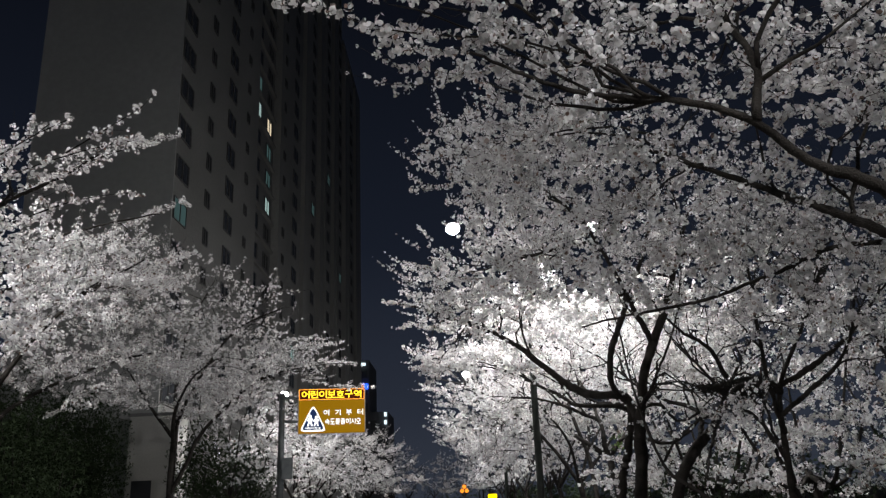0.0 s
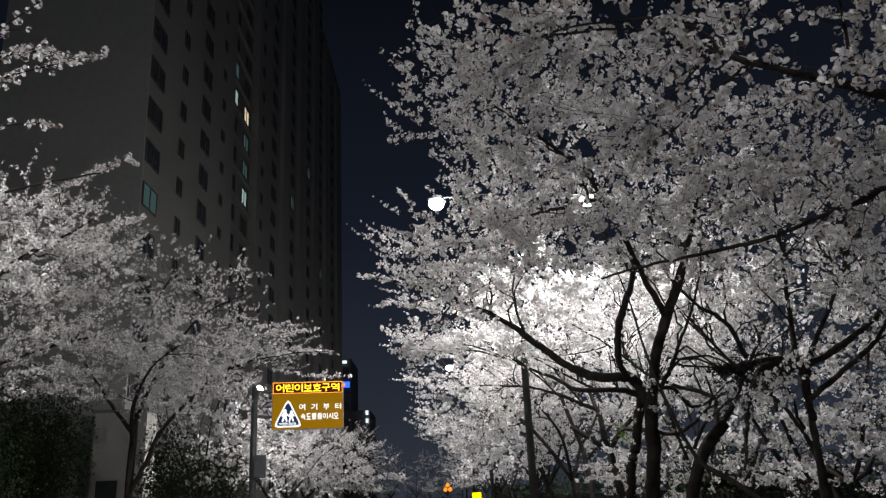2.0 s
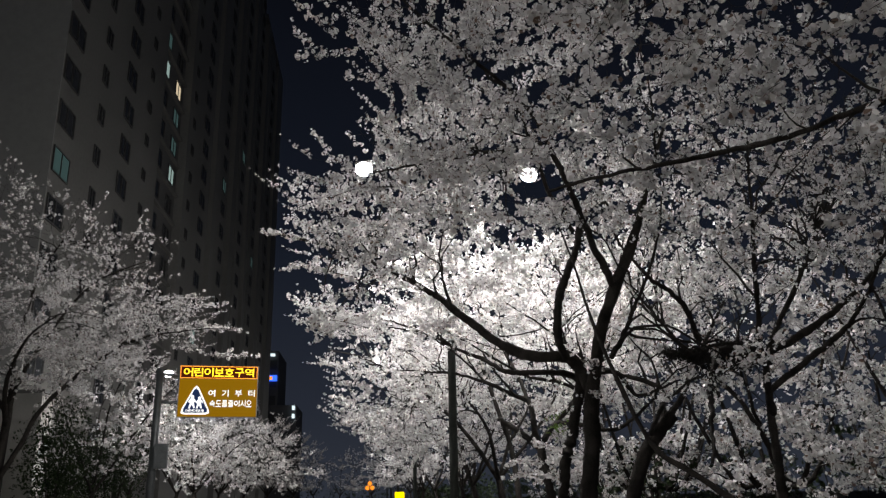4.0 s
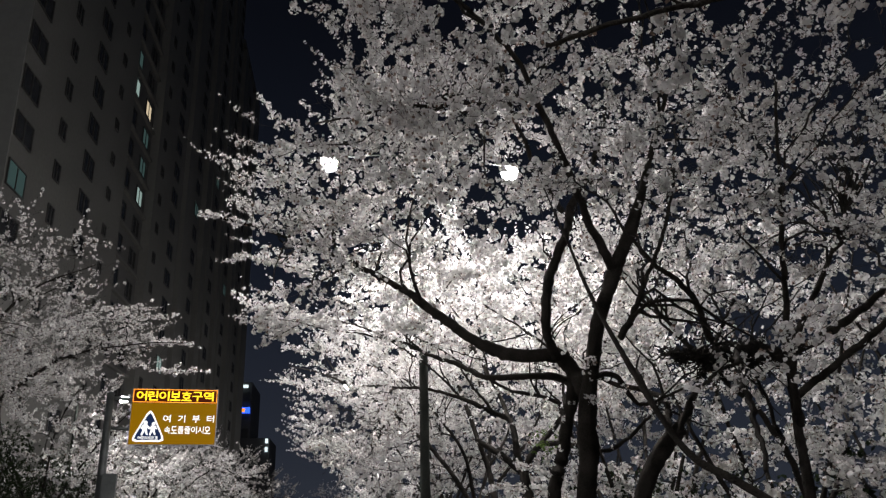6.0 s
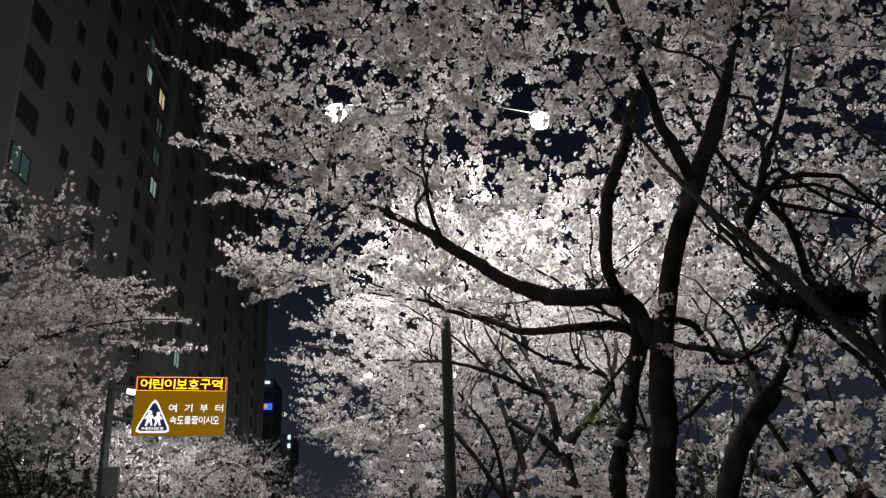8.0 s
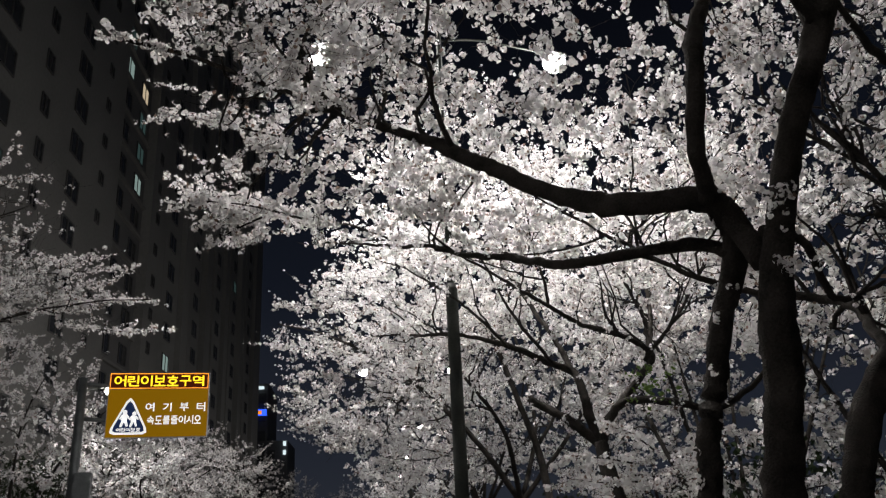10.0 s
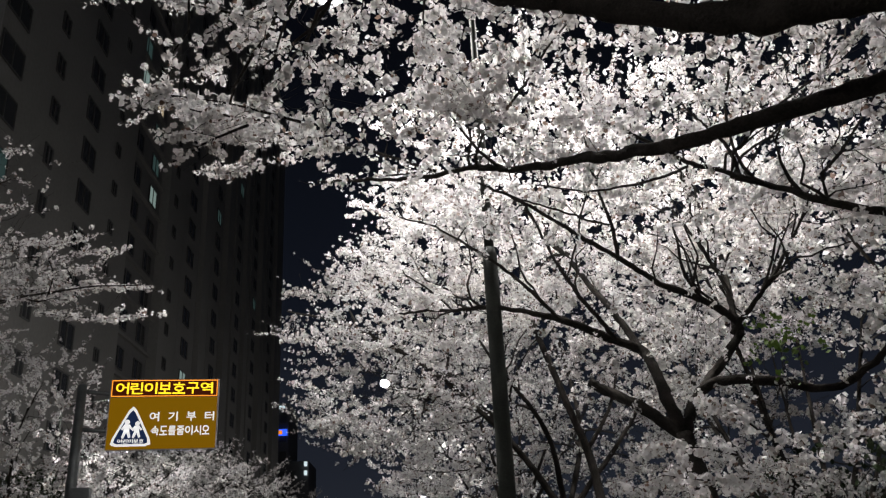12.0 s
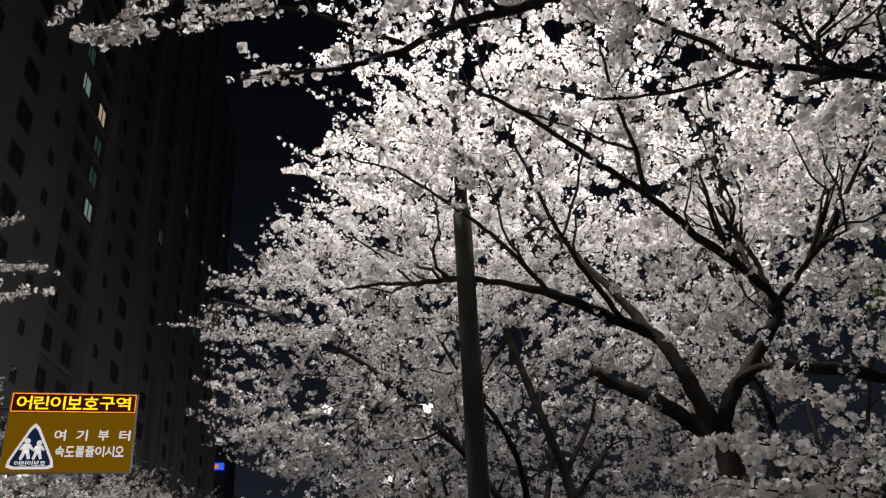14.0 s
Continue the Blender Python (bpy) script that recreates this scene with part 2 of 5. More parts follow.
def cherry_tree(base, limbs, crown, label, seed, twigs=500, density=11.0, size=0.055, form="bowl", reach=1.0, flowers=7, spurs=0.45, group="cherry trees along the road", bare=0.3, leaves=(), bare_share=0.06, hollow=(), ropes=(), tufts=(), boughs=0, airy=-0.68, layer=1.0, fingers=0, tangles=()):
    """A cherry tree: trunk and limbs along given curves (first one: the trunk), twigs that fill the crown's ellipsoids, blossom along the twigs."""
    rng = np.random.default_rng(seed)
    near = form != "leaf"
    root = empty("cherry_tree", base, label, "tree", group)
    o = np.array(base)
    nodes, heads, rads, perch = [], [], [], []
    for i, (pts, *girth) in enumerate(limbs):
        line = smooth_line(np.array(pts, float) - o, 0.055 if near else 0.18)
        n = len(line)
        if i:
            sway = np.cumsum(rng.standard_normal((n, 3)), axis=0) * 0.005
            sway -= np.linspace(0, 1, n)[:, None] * sway[-1]
            line += sway + rng.standard_normal((n, 3)) * 0.0025
        r = np.interp(np.linspace(0, 1, n), np.linspace(0, 1, len(girth)), girth)
        swell = np.interp(np.arange(n), np.arange(0, n + 9, 9), rng.uniform(-1, 1, len(np.arange(0, n + 9, 9))))
        r = r * (1 + 0.07 * swell)
        if i == 0:
            r = r * (1 + 0.45 * np.exp(-np.linspace(0, 9, len(line))))
        vs, fs = [], []
        tube(line, r, 14 if near else 7, vs, fs, 0.085 if near else 0.065, rng)
        ob = new("trunk" if i == 0 else "limb", mesh_from("trunk" if i == 0 else "limb", vs, fs, BARK, True))
        ob.parent = root
        t = np.gradient(line, axis=0)
        t /= np.linalg.norm(t, axis=1)[:, None] + 1e-9
        if near and i:
            for _ in range(rng.poisson(n * 0.055 * 1.5)):
                j = int(rng.integers(n // 5, n))
                side = rng.standard_normal(3)
                side -= t[j] * np.dot(side, t[j])
                side /= np.linalg.norm(side) + 1e-9
                perch.append((line[j] + side * (r[j] + 0.02), int(rng.integers(2, 6))))
        skip = int(len(line) * (0.75 if i == 0 else 0.15))
        nodes.append(line[skip:])
        heads.append(t[skip:])
        rads.append(r[skip:])
    nodes, heads, rads = np.vstack(nodes), np.vstack(heads), np.concatenate(rads)
    tv, tf, spots, sizes = [], [], [], []
    total = sum(c[2] for c in crown)
    shares = np.array([c[2] for c in crown]) / total
    for _ in range(boughs):
        centre, radius, share = crown[int(rng.choice(len(crown), p=shares))]
        end = np.array(centre) - o + rng.uniform(-0.75, 0.75, 3) * np.array(radius)
        away = end - nodes
        dist = np.linalg.norm(away, axis=1) + 1e-6
        cost = dist * (1.0 + 0.5 * (1 - np.sum(away * heads, axis=1) / dist)) + 3.0 * (rads < 0.02) + rng.uniform(0, 0.8, len(dist))
        i = int(np.argmin(cost))
        L = dist[i]
        if L < 0.5:
            continue
        a, h = nodes[i], heads[i]
        n = max(5, int(L / 0.16))
        t = np.linspace(0, 1, n)[:, None]
        c1, c2 = a + h * L * 0.3 + rng.standard_normal(3) * 0.16 * L, end - away[i] * 0.3 + rng.standard_normal(3) * 0.12 * L
        line = (1 - t) ** 3 * a + 3 * (1 - t) ** 2 * t * c1 + 3 * (1 - t) * t * t * c2 + t ** 3 * end
        line[1:] += rng.standard_normal((n - 1, 3)) * 0.022
        r = np.linspace(min(rads[i] * 0.7, 0.012 + 0.009 * L), 0.006, n)
        tube(line, r, 6, tv, tf)
        tt = np.gradient(line, axis=0)
        tt /= np.linalg.norm(tt, axis=1)[:, None] + 1e-9
        nodes, heads, rads = np.vstack([nodes, line[2:]]), np.vstack([heads, tt[2:]]), np.concatenate([rads, r[2:]])
    tips = []
    for centre, radius, share in crown:
        k = max(1, int(twigs * share / total))
        d = rng.standard_normal((k, 3))
        d /= np.linalg.norm(d, axis=1)[:, None]
        loose = d * (rng.uniform(0.12, 1.12, (k, 1)) ** 0.5) * np.array(radius)
        m = max(1, k // 7)
        heart = loose[rng.integers(0, k, m)] * 0.94
        flow = heart / np.array(radius) + rng.standard_normal((m, 3)) * 0.25
        flow[:, 2] = flow[:, 2] * 0.25 + rng.uniform(-0.12, 0.2, m)
        flow /= np.linalg.norm(flow, axis=1)[:, None] + 1e-6
        across = np.cross(flow, (0, 0, 1.0))
        mine = rng.integers(0, m, k)
        spread = min(1.0, min(radius) / 0.9)
        fan = heart[mine] + flow[mine] * rng.uniform(-0.6, 0.65, (k, 1)) * spread + across[mine] * rng.standard_normal((k, 1)) * 0.22 * spread
        fan[:, 2] += rng.standard_normal(k) * 0.06
        tips.append(np.array(centre) - o + np.where(rng.uniform(size=(k, 1)) < 0.8, fan, loose))
    tips = np.vstack(tips)
    heart_of_crown = sum(np.array(c[0]) * c[2] for c in crown) / total - o
    heading = rng.uniform(0, 2 * np.pi, 14)
    ripple = np.stack([np.cos(heading) * rng.uniform(1.2, 4.2, 14), np.sin(heading) * rng.uniform(1.2, 4.2, 14), rng.uniform(3.0, 9.0, 14)], axis=1) / layer
    shift = rng.uniform(0, 2 * np.pi, 14)

    def plates(p):
        """How lush the crown is at each place: flat layers of sprays with open air between them."""
        return np.sum(np.cos((p + o) @ ripple.T + shift), axis=1) / math.sqrt(7)

    tips = tips[plates(tips) + rng.standard_normal(len(tips)) * 0.3 > airy - 0.25]
    near_by = np.array([np.min(np.linalg.norm(nodes - p, axis=1)) for p in tips])
    tips = tips[np.argsort(near_by)]

    def dress(line, start, thick, lush=1.0, full=False):
        seg = np.linalg.norm(np.diff(line, axis=0), axis=1)
        s = np.concatenate([[0], np.cumsum(seg)])
        k = rng.poisson(max(0.0, (s[-1] - start)) * density * lush)
        if k < 1:
            return
        at = rng.uniform(start, s[-1] + 0.03, k)
        p = np.stack([np.interp(at, s, line[:, j]) for j in range(3)], axis=1)
        p += rng.standard_normal((k, 3)) * thick
        keep = np.ones(k, bool)
        for centre, radius, *left_over in hollow:
            keep &= (np.sum(((p + o - np.array(centre)) / np.array(radius)) ** 2, axis=1) > rng.uniform(0.75, 1.1, k)) | (rng.uniform(size=k) < (left_over[0] if left_over else 0.06))
        if not full:
            keep &= plates(p) + rng.standard_normal(k) * 0.22 > airy
        p, k = p[keep], int(keep.sum())
        spots.append(p)
        sizes.append(size * rng.uniform(0.7, 1.3, k))

    ends, aims = [], []
    for p in tips:
        away = p - nodes
        dist = np.linalg.norm(away, axis=1) + 1e-6
        lean = np.sum(away * heads, axis=1) / dist
        cost = dist * (1.0 + 0.55 * (1 - lean)) + 0.10 * np.abs(away[:, 2] < -0.1)
        i = int(np.argmin(cost))
        L = dist[i]
        if L < 0.12:
            continue
        a, h = nodes[i], heads[i]
        side = rng.standard_normal(3) * 0.12 * L
        c1 = a + h * L * 0.35 + side
        c2 = p - (away[i] / L * 0.8 + np.array((0, 0, 0.25))) * L * 0.3 + rng.standard_normal(3) * 0.06 * L
        n = max(4, int(L / (0.13 if near else 0.2)))
        t = np.linspace(0, 1, n)[:, None]
        line = (1 - t) ** 3 * a + 3 * (1 - t) ** 2 * t * c1 + 3 * (1 - t) * t * t * c2 + t ** 3 * p
        line[1:] += rng.standard_normal((n - 1, 3)) * 0.012
        r0 = min(rads[i] * 0.62, 0.006 + 0.011 * L)
        r = np.linspace(r0, 0.0028 if near else 0.004, n)
        tube(line, r, 4 if near and r0 > 0.007 else 3, tv, tf)
        tt = np.gradient(line, axis=0)
        tt /= np.linalg.norm(tt, axis=1)[:, None] + 1e-9
        nodes, heads, rads = np.vstack([nodes, line[1:]]), np.vstack([heads, tt[1:]]), np.concatenate([rads, r[1:]])
        if rng.uniform() < bare_share:
            continue
        dress(line, min(bare * L, 0.5), 0.022)
        ends.append(p)
        aims.append(tt[-1])
        for _ in range(rng.poisson(L / 0.22 * spurs)):
            j = int(rng.integers(max(1, n // 4), n))
            out = (line[j] - heart_of_crown) * np.array((1, 1, 0.3))
            d = tt[j] * 0.8 + out / (np.linalg.norm(out) + 1e-6) * 0.55 + rng.standard_normal(3) * np.array((0.45, 0.45, 0.2))
            d /= np.linalg.norm(d)
            ln = rng.uniform(0.15, 0.5) * reach
            step = np.linspace(0, 1, 4)[:, None]
            q = line[j] + step * d * ln + step ** 2 * np.array((0, 0, 0.22)) * ln + rng.standard_normal((4, 3)) * 0.01
            q[0] = line[j]
            tube(q, np.linspace(min(r[j], 0.005), 0.0022, 4), 3, tv, tf)
            dress(q, 0.04, 0.018)
    for pts, lush in ropes:
        line = smooth_line(np.array(pts, float) - o, 0.1)
        tube(line, np.linspace(0.012, 0.003, len(line)), 5, tv, tf)
        dress(line, 0.0, 0.024, lush, True)
        for _ in range(int(len(line) * 0.5)):
            j = int(rng.integers(1, len(line)))
            d = line[j] - line[j - 1]
            d = d / np.linalg.norm(d) * 0.9 + rng.standard_normal(3) * np.array((0.5, 0.5, 0.3))
            q = line[j] + np.linspace(0, 1, 4)[:, None] * d / np.linalg.norm(d) * rng.uniform(0.1, 0.32)
            tube(q, np.linspace(0.004, 0.002, 4), 4, tv, tf)
            dress(q, 0.02, 0.018, lush, True)
    ends, aims = np.array(ends), np.array(aims)
    depth = np.min([np.linalg.norm((ends + o - np.array(c[0])) / np.array(c[1]), axis=1) for c in crown], axis=0)
    for centre, radius, *_left in hollow:
        depth[np.sum(((ends + o - np.array(centre)) / np.array(radius)) ** 2, axis=1) < 1.3] = 0
    outer = np.where(depth > 0.72)[0]
    for i in rng.permutation(outer)[:fingers]:
        out = (ends[i] - heart_of_crown) * np.array((1, 1, 0.35))
        d = out / (np.linalg.norm(out) + 1e-6) + aims[i] * 0.5 + rng.standard_normal(3) * np.array((0.3, 0.3, 0.16))
        d /= np.linalg.norm(d)
        ln = rng.uniform(0.2, 0.55) * reach
        step = np.linspace(0, 1, 6)[:, None]
        q = ends[i] + step * d * ln + step ** 2 * np.array((0, 0, 0.24)) * ln + rng.standard_normal((6, 3)) * 0.006
        tube(q, np.linspace(0.004, 0.0018, 6), 3, tv, tf)
        k = max(3, int(ln * 1.55 / size))
        stalk = q[-1] + np.linspace(0, 1, 3)[:, None] * (d + np.array((0, 0, 0.4))) * rng.uniform(0.03, 0.13)
        tube(stalk, [0.0018, 0.0014, 0.0012], 3, tv, tf)
        at = np.append(np.linspace(0, 0.94, k) + rng.uniform(-0.02, 0.02, k), 1.0)
        bunch = np.stack([np.interp(at, step[:, 0], q[:, j]) for j in range(3)], axis=1) + rng.standard_normal((k + 1, 3)) * size * 0.3
        bunch[-1] = stalk[-1]
        spots.append(bunch)
        sizes.append(size * rng.uniform(0.6, 0.9, k + 1) * np.linspace(1.1, 0.7, k + 1))
    for at, k in perch:
        spots.append(at + rng.standard_normal((k, 3)) * size * 0.55)
        sizes.append(size * rng.uniform(0.6, 0.95, k))
    for centre, radius, k in tangles:
        for _ in range(k):
            a = np.array(centre) - o + rng.standard_normal(3) * np.array(radius) * 0.5
            d = rng.standard_normal(3) * np.array((1.0, 0.8, 0.5))
            q = a + np.linspace(0, 1, 4)[:, None] * d / np.linalg.norm(d) * rng.uniform(0.12, 0.32) + rng.standard_normal((4, 3)) * 0.025
            tube(q, np.linspace(0.013, 0.005, 4), 3, tv, tf)
    for centre, radius, k in tufts:
        spots.append(np.array(centre) - o + rng.standard_normal((k, 3)) * radius)
        sizes.append(size * rng.uniform(0.6, 0.95, k))
    ob = new("branchwork", mesh_from("branchwork", tv, tf, BARK, True))
    ob.parent = root
    tagged(ob, kind="stuff")
    spots, sizes = np.vstack(spots), np.concatenate(sizes)
    ob = new("blossom", blossom_mesh("blossom", spots, sizes, flower_clusters(rng, 20, flowers, form), rng, BLOSSOM))
    ob.parent = root
    tagged(ob, "white cherry blossom in round clusters along the twigs", kind="stuff")
    for centre, radius, k in leaves:
        p = np.array(centre) - o + rng.standard_normal((k, 3)) * radius
        ob = new("young_leaves", blossom_mesh("young_leaves", p, rng.uniform(0.03, 0.06, k), flower_clusters(rng, 8, 4, "leaf"), rng, LEAF))
        ob.parent = root
        tagged(ob, "fresh green young leaves", kind="stuff")
    return root


# ---- ground ----
def sheet(name, x0, x1, y0, y1, z0, z1, material, label, category):
    ob = box_part(name, (x0, y0, z0), (x1, y1, z1), material)
    return tagged(ob, label, category, kind="structure")


sheet("ground", -400, 400, -300, 700, -0.6, -0.16, EARTH, "dark bare earth and planting beside the road", "ground")
sheet("road", -6.4, -0.8, -60, 260, -0.3, -0.12, ASPHALT, "dark asphalt road between two rows of cherry trees", "road")
sheet("pavement", -0.62, 6.5, -60, 260, -0.3, 0.0, PAVING, "grey block pavement under the cherry trees", "pavement")
sheet("pavement", -12.5, -6.58, -60, 260, -0.3, 0.0, PAVING, "grey block pavement beside the apartment building", "pavement")
sheet("kerb", -0.8, -0.62, -60, 260, -0.3, 0.01, KERB, "pale granite kerb along the road", "kerb")
sheet("kerb", -6.58, -6.4, -60, 260, -0.3, 0.01, KERB, "pale granite kerb along the road", "kerb")


# ---- street lamps ----
def street_lamp(x, y, arms, top=9.0, label="tall painted street lamp with two lit heads", watts=LAMP_WATTS, tilt=26.0):
    root = empty("street_lamp", (x, y, 0), label, "street lamp", "street lamps")
    vs, fs = [], []
    tube([(0, 0, 0), (0, 0, 0.05), (0, 0, 0.06)], [0.19, 0.19, 0.11], 16, vs, fs)
    o = new("base_plate", mesh_from("base_plate", vs, fs, POLE_BROWN))
    o.parent = root
    vs, fs = [], []
    tube([(0, 0, 0.05), (0, 0, 2.2), (0, 0, 4.56), (0, 0, 4.66)], [0.098, 0.092, 0.085, 0.06], 18, vs, fs)
    o = new("lower_shaft", mesh_from("lower_shaft", vs, fs, POLE_BROWN, True))
    o.parent = root
    vs, fs = [], []
    tube([(0, 0, 4.62), (0, 0, 6.6), (0, 0, top - 0.1), (0, 0, top)], [0.058, 0.048, 0.036, 0.028], 14, vs, fs)
    o = new("upper_shaft", mesh_from("upper_shaft", vs, fs, POLE_BROWN, True))
    o.parent = root
    for dx, dy in arms:
        d = Vector((dx, dy, 0)).normalized()
        ln = math.hypot(dx, dy)
        vs, fs = [], []
        line = smooth_line([(0, 0, top - 0.25), tuple(d * ln * 0.35 + Vector((0, 0, top - 0.02))), tuple(d * (ln - 0.16) + Vector((0, 0, top + 0.08)))], 0.2)
        tube(line, np.linspace(0.022, 0.014, len(line)), 10, vs, fs)
        o = new("arm", mesh_from("arm", vs, fs, POLE_BROWN, True))
        o.parent = root
        bm = box(bmesh.new(), (-0.22, -0.14, 0.0), (0.22, 0.14, 0.09), 0.03)
        head = part("lamp_head", bm, HOUSING, root, "flat grey lamp housing")
        head.matrix_basis = Matrix.Translation((dx, dy, top + 0.03)) @ Matrix.Rotation(math.atan2(dy, dx), 4, "Z")
        bm = bmesh.new()
        bmesh.ops.create_uvsphere(bm, u_segments=20, v_segments=10, radius=1.0, matrix=Matrix.Translation((0, 0, -0.09)) @ Matrix.Diagonal((0.2, 0.19, 0.17, 1)))
        o = part("lens", bm, LAMP_GLOW, head, "glaring white lamp lens", True)
        o.visible_shadow = False
        for kind, share, drop in (("SPOT", 0.74, 0.08), ("POINT", 0.24, 0.1)):
            data = bpy.data.lights.new("street_light", kind)
            data.energy, data.color, data.shadow_soft_size = watts * share, LAMP_TINT, 0.1
            if kind == "SPOT":
                data.spot_size, data.spot_blend = math.radians(174), 1.0
            lamp = new("street_light", data)
            lamp.parent = root
            lamp.location = (dx, dy, top - drop)
            lamp.rotation_euler = (math.radians(-8), math.radians(-tilt if dx < 0 else 0), 0)
    return root


TWO_ARMS = ((-1.95, 0.7), (2.1, 0.9))
for sx, sy, st, sw in ((2.5, -3.6, 9.0, 1600.0), (2.28, 20.85, 9.0, LAMP_WATTS), (2.7, 45.3, 8.4, 1500.0)):
    street_lamp(sx, sy, TWO_ARMS, st, watts=sw)
# Unseen lamps carrying on the row, added to light the far facade.
for sx, sy in ((2.6, 70.0), (2.6, 95.0), (2.6, 120.0)):
    street_lamp(sx, sy, TWO_ARMS[1:], 9.0, "added street lamp with one lit head, unseen among far trees", 2200.0)
for sx, sy, st, sw in ((-10.6, 10.6, 8.0, 1700.0), (-10.6, 41.0, 7.0, 1500.0)):
    street_lamp(sx, sy, ((1.9, 0.0),), st, "street lamp with one lit head on the far pavement", sw, 0.0)

# ---- school zone sign ----
SIGN_TURN = 8.4
sign = empty("road_sign", (-7.2, 33.75, 0), "ochre school zone sign with lit yellow text on steel pole", "road sign", turn=SIGN_TURN)


def sign_text(name, body, x, z, height, width, material, label, proud=0.0):
    """Flat lettering on the sign's face, each character a part, from x on, its foot at z, stretched to the given size."""
    cells = len(body)
    for k, char in enumerate(body):
        if char == " ":
            continue
        cu = bpy.data.curves.new(name, "FONT")
        cu.body, cu.extrude, cu.offset = char, 0.01, 0.014
        tmp = new(name, cu)
        me = bpy.data.meshes.new_from_object(tmp.evaluated_get(bpy.context.evaluated_depsgraph_get()))
        bpy.data.objects.remove(tmp)
        n = len(me.vertices)
        co = np.zeros(n * 3, np.float32)
        me.vertices.foreach_get("co", co)
        co = co.reshape(-1, 3)
        lo, hi = co.min(0), co.max(0)
        wide = width / cells * (0.9 if " " not in body else 1.55)
        out = np.zeros_like(co)
        out[:, 0] = x + (k + 0.5) * width / cells - wide / 2 + (co[:, 0] - lo[0]) / (hi[0] - lo[0]) * wide
        out[:, 2] = z + (co[:, 1] - lo[1]) / (hi[1] - lo[1]) * height
        out[:, 1] = SIGN_FRONT - 0.004 - proud - (co[:, 2] - lo[2]) / (hi[2] - lo[2] + 1e-6) * 0.006
        me.vertices.foreach_set("co", out.ravel())
        me.materials.clear()
        me.materials.append(material)
        me.update()
        ob = new(name, me)
        ob.parent = sign
        ob["label"] = label


SX0, SX1, SZ0, SZ1, SIGN_FRONT = 0.66, 3.52, 4.32, 6.23, 0.25
SPLIT = SZ1 - 0.50
vs, fs = [], []
tube([(0, 0, 0), (0, 0, 3.0), (0, 0, 6.02), (0, 0, 6.05)], [0.145, 0.135, 0.12, 0.05], 20, vs, fs)
o = new("pole", mesh_from("pole", vs, fs, POLE, True))
o.parent = sign
for az in (5.85, 4.85):
    vs, fs = [], []
    tube([(0.05, 0, az), (0.6, 0.3, az), (0.9, 0.44, az), (3.3, 0.44, az)], [0.06, 0.058, 0.055, 0.05], 12, vs, fs)
    o = new("arm", mesh_from("arm", vs, fs, POLE, True))
    o.parent = sign
box_part("control_box", (0.05, -0.3, 2.5), (0.5, 0.05, 3.35), POLE, sign, "grey control box on the pole", 0.02)
box_part("sign_panel", (SX0, SIGN_FRONT, SZ0), (SX1, SIGN_FRONT + 0.12, SZ1), SIGN_SHELL, sign, "sign casing with pale edges", 0.012)
box_part("sign_face", (SX0 + 0.02, SIGN_FRONT - 0.004, SZ0 + 0.02), (SX1 - 0.03, SIGN_FRONT + 0.004, SPLIT), SIGN_BACK, sign, "ochre yellow sign face, brightened by an added glow")
box_part("led_panel", (SX0 + 0.02, SIGN_FRONT - 0.004, SPLIT + 0.005), (SX1 - 0.03, SIGN_FRONT + 0.004, SZ1 - 0.01), LED_PANEL, sign, "dark red led panel")
bm = bmesh.new()
for lo, hi in (((SX0 + 0.035, SPLIT + 0.025), (SX1 - 0.045, SPLIT + 0.045)), ((SX0 + 0.035, SZ1 - 0.045), (SX1 - 0.045, SZ1 - 0.025)),
               ((SX0 + 0.035, SPLIT + 0.045), (SX0 + 0.055, SZ1 - 0.045)), ((SX1 - 0.065, SPLIT + 0.045), (SX1 - 0.045, SZ1 - 0.045))):
    box(bm, (lo[0], SIGN_FRONT - 0.012, lo[1]), (hi[0], SIGN_FRONT - 0.005, hi[1]))
part("led_border", bm, LED_RED, sign, "glowing red orange led border")
sign_text("led_text", "어린이보호구역", SX0 + 0.13, SPLIT + 0.09, 0.32, SX1 - SX0 - 0.28, LED_YELLOW, "glowing yellow led character")
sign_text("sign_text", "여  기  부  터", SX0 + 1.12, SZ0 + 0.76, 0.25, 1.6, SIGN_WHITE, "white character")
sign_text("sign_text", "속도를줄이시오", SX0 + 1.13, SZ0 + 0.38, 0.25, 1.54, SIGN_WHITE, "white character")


def triangle(name, cx, z0, w, h, depth, material, cut=0.12):
    """An upright triangle with blunted corners, on the sign's face."""
    pts = []
    corners = [Vector((cx - w / 2, 0, z0)), Vector((cx + w / 2, 0, z0)), Vector((cx, 0, z0 + h))]
    for i in range(3):
        a, b, c = corners[i - 1], corners[i], corners[(i + 1) % 3]
        p, q = b.lerp(a, cut), b.lerp(c, cut)
        for t in (0, 0.5, 1):
            pts.append(p * (1 - t) ** 2 + b * 2 * t * (1 - t) + q * t * t)
    bm = bmesh.new()
    f = bm.faces.new([bm.verts.new(p + Vector((0, SIGN_FRONT - depth, 0))) for p in pts])
    made = bmesh.ops.extrude_face_region(bm, geom=[f])
    bmesh.ops.translate(bm, vec=(0, depth - 0.001, 0), verts=[g for g in made["geom"] if isinstance(g, bmesh.types.BMVert)])
    bmesh.ops.recalc_face_normals(bm, faces=bm.faces)
    return part(name, bm, material, sign)


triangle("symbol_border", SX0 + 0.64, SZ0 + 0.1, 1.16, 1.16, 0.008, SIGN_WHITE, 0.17)
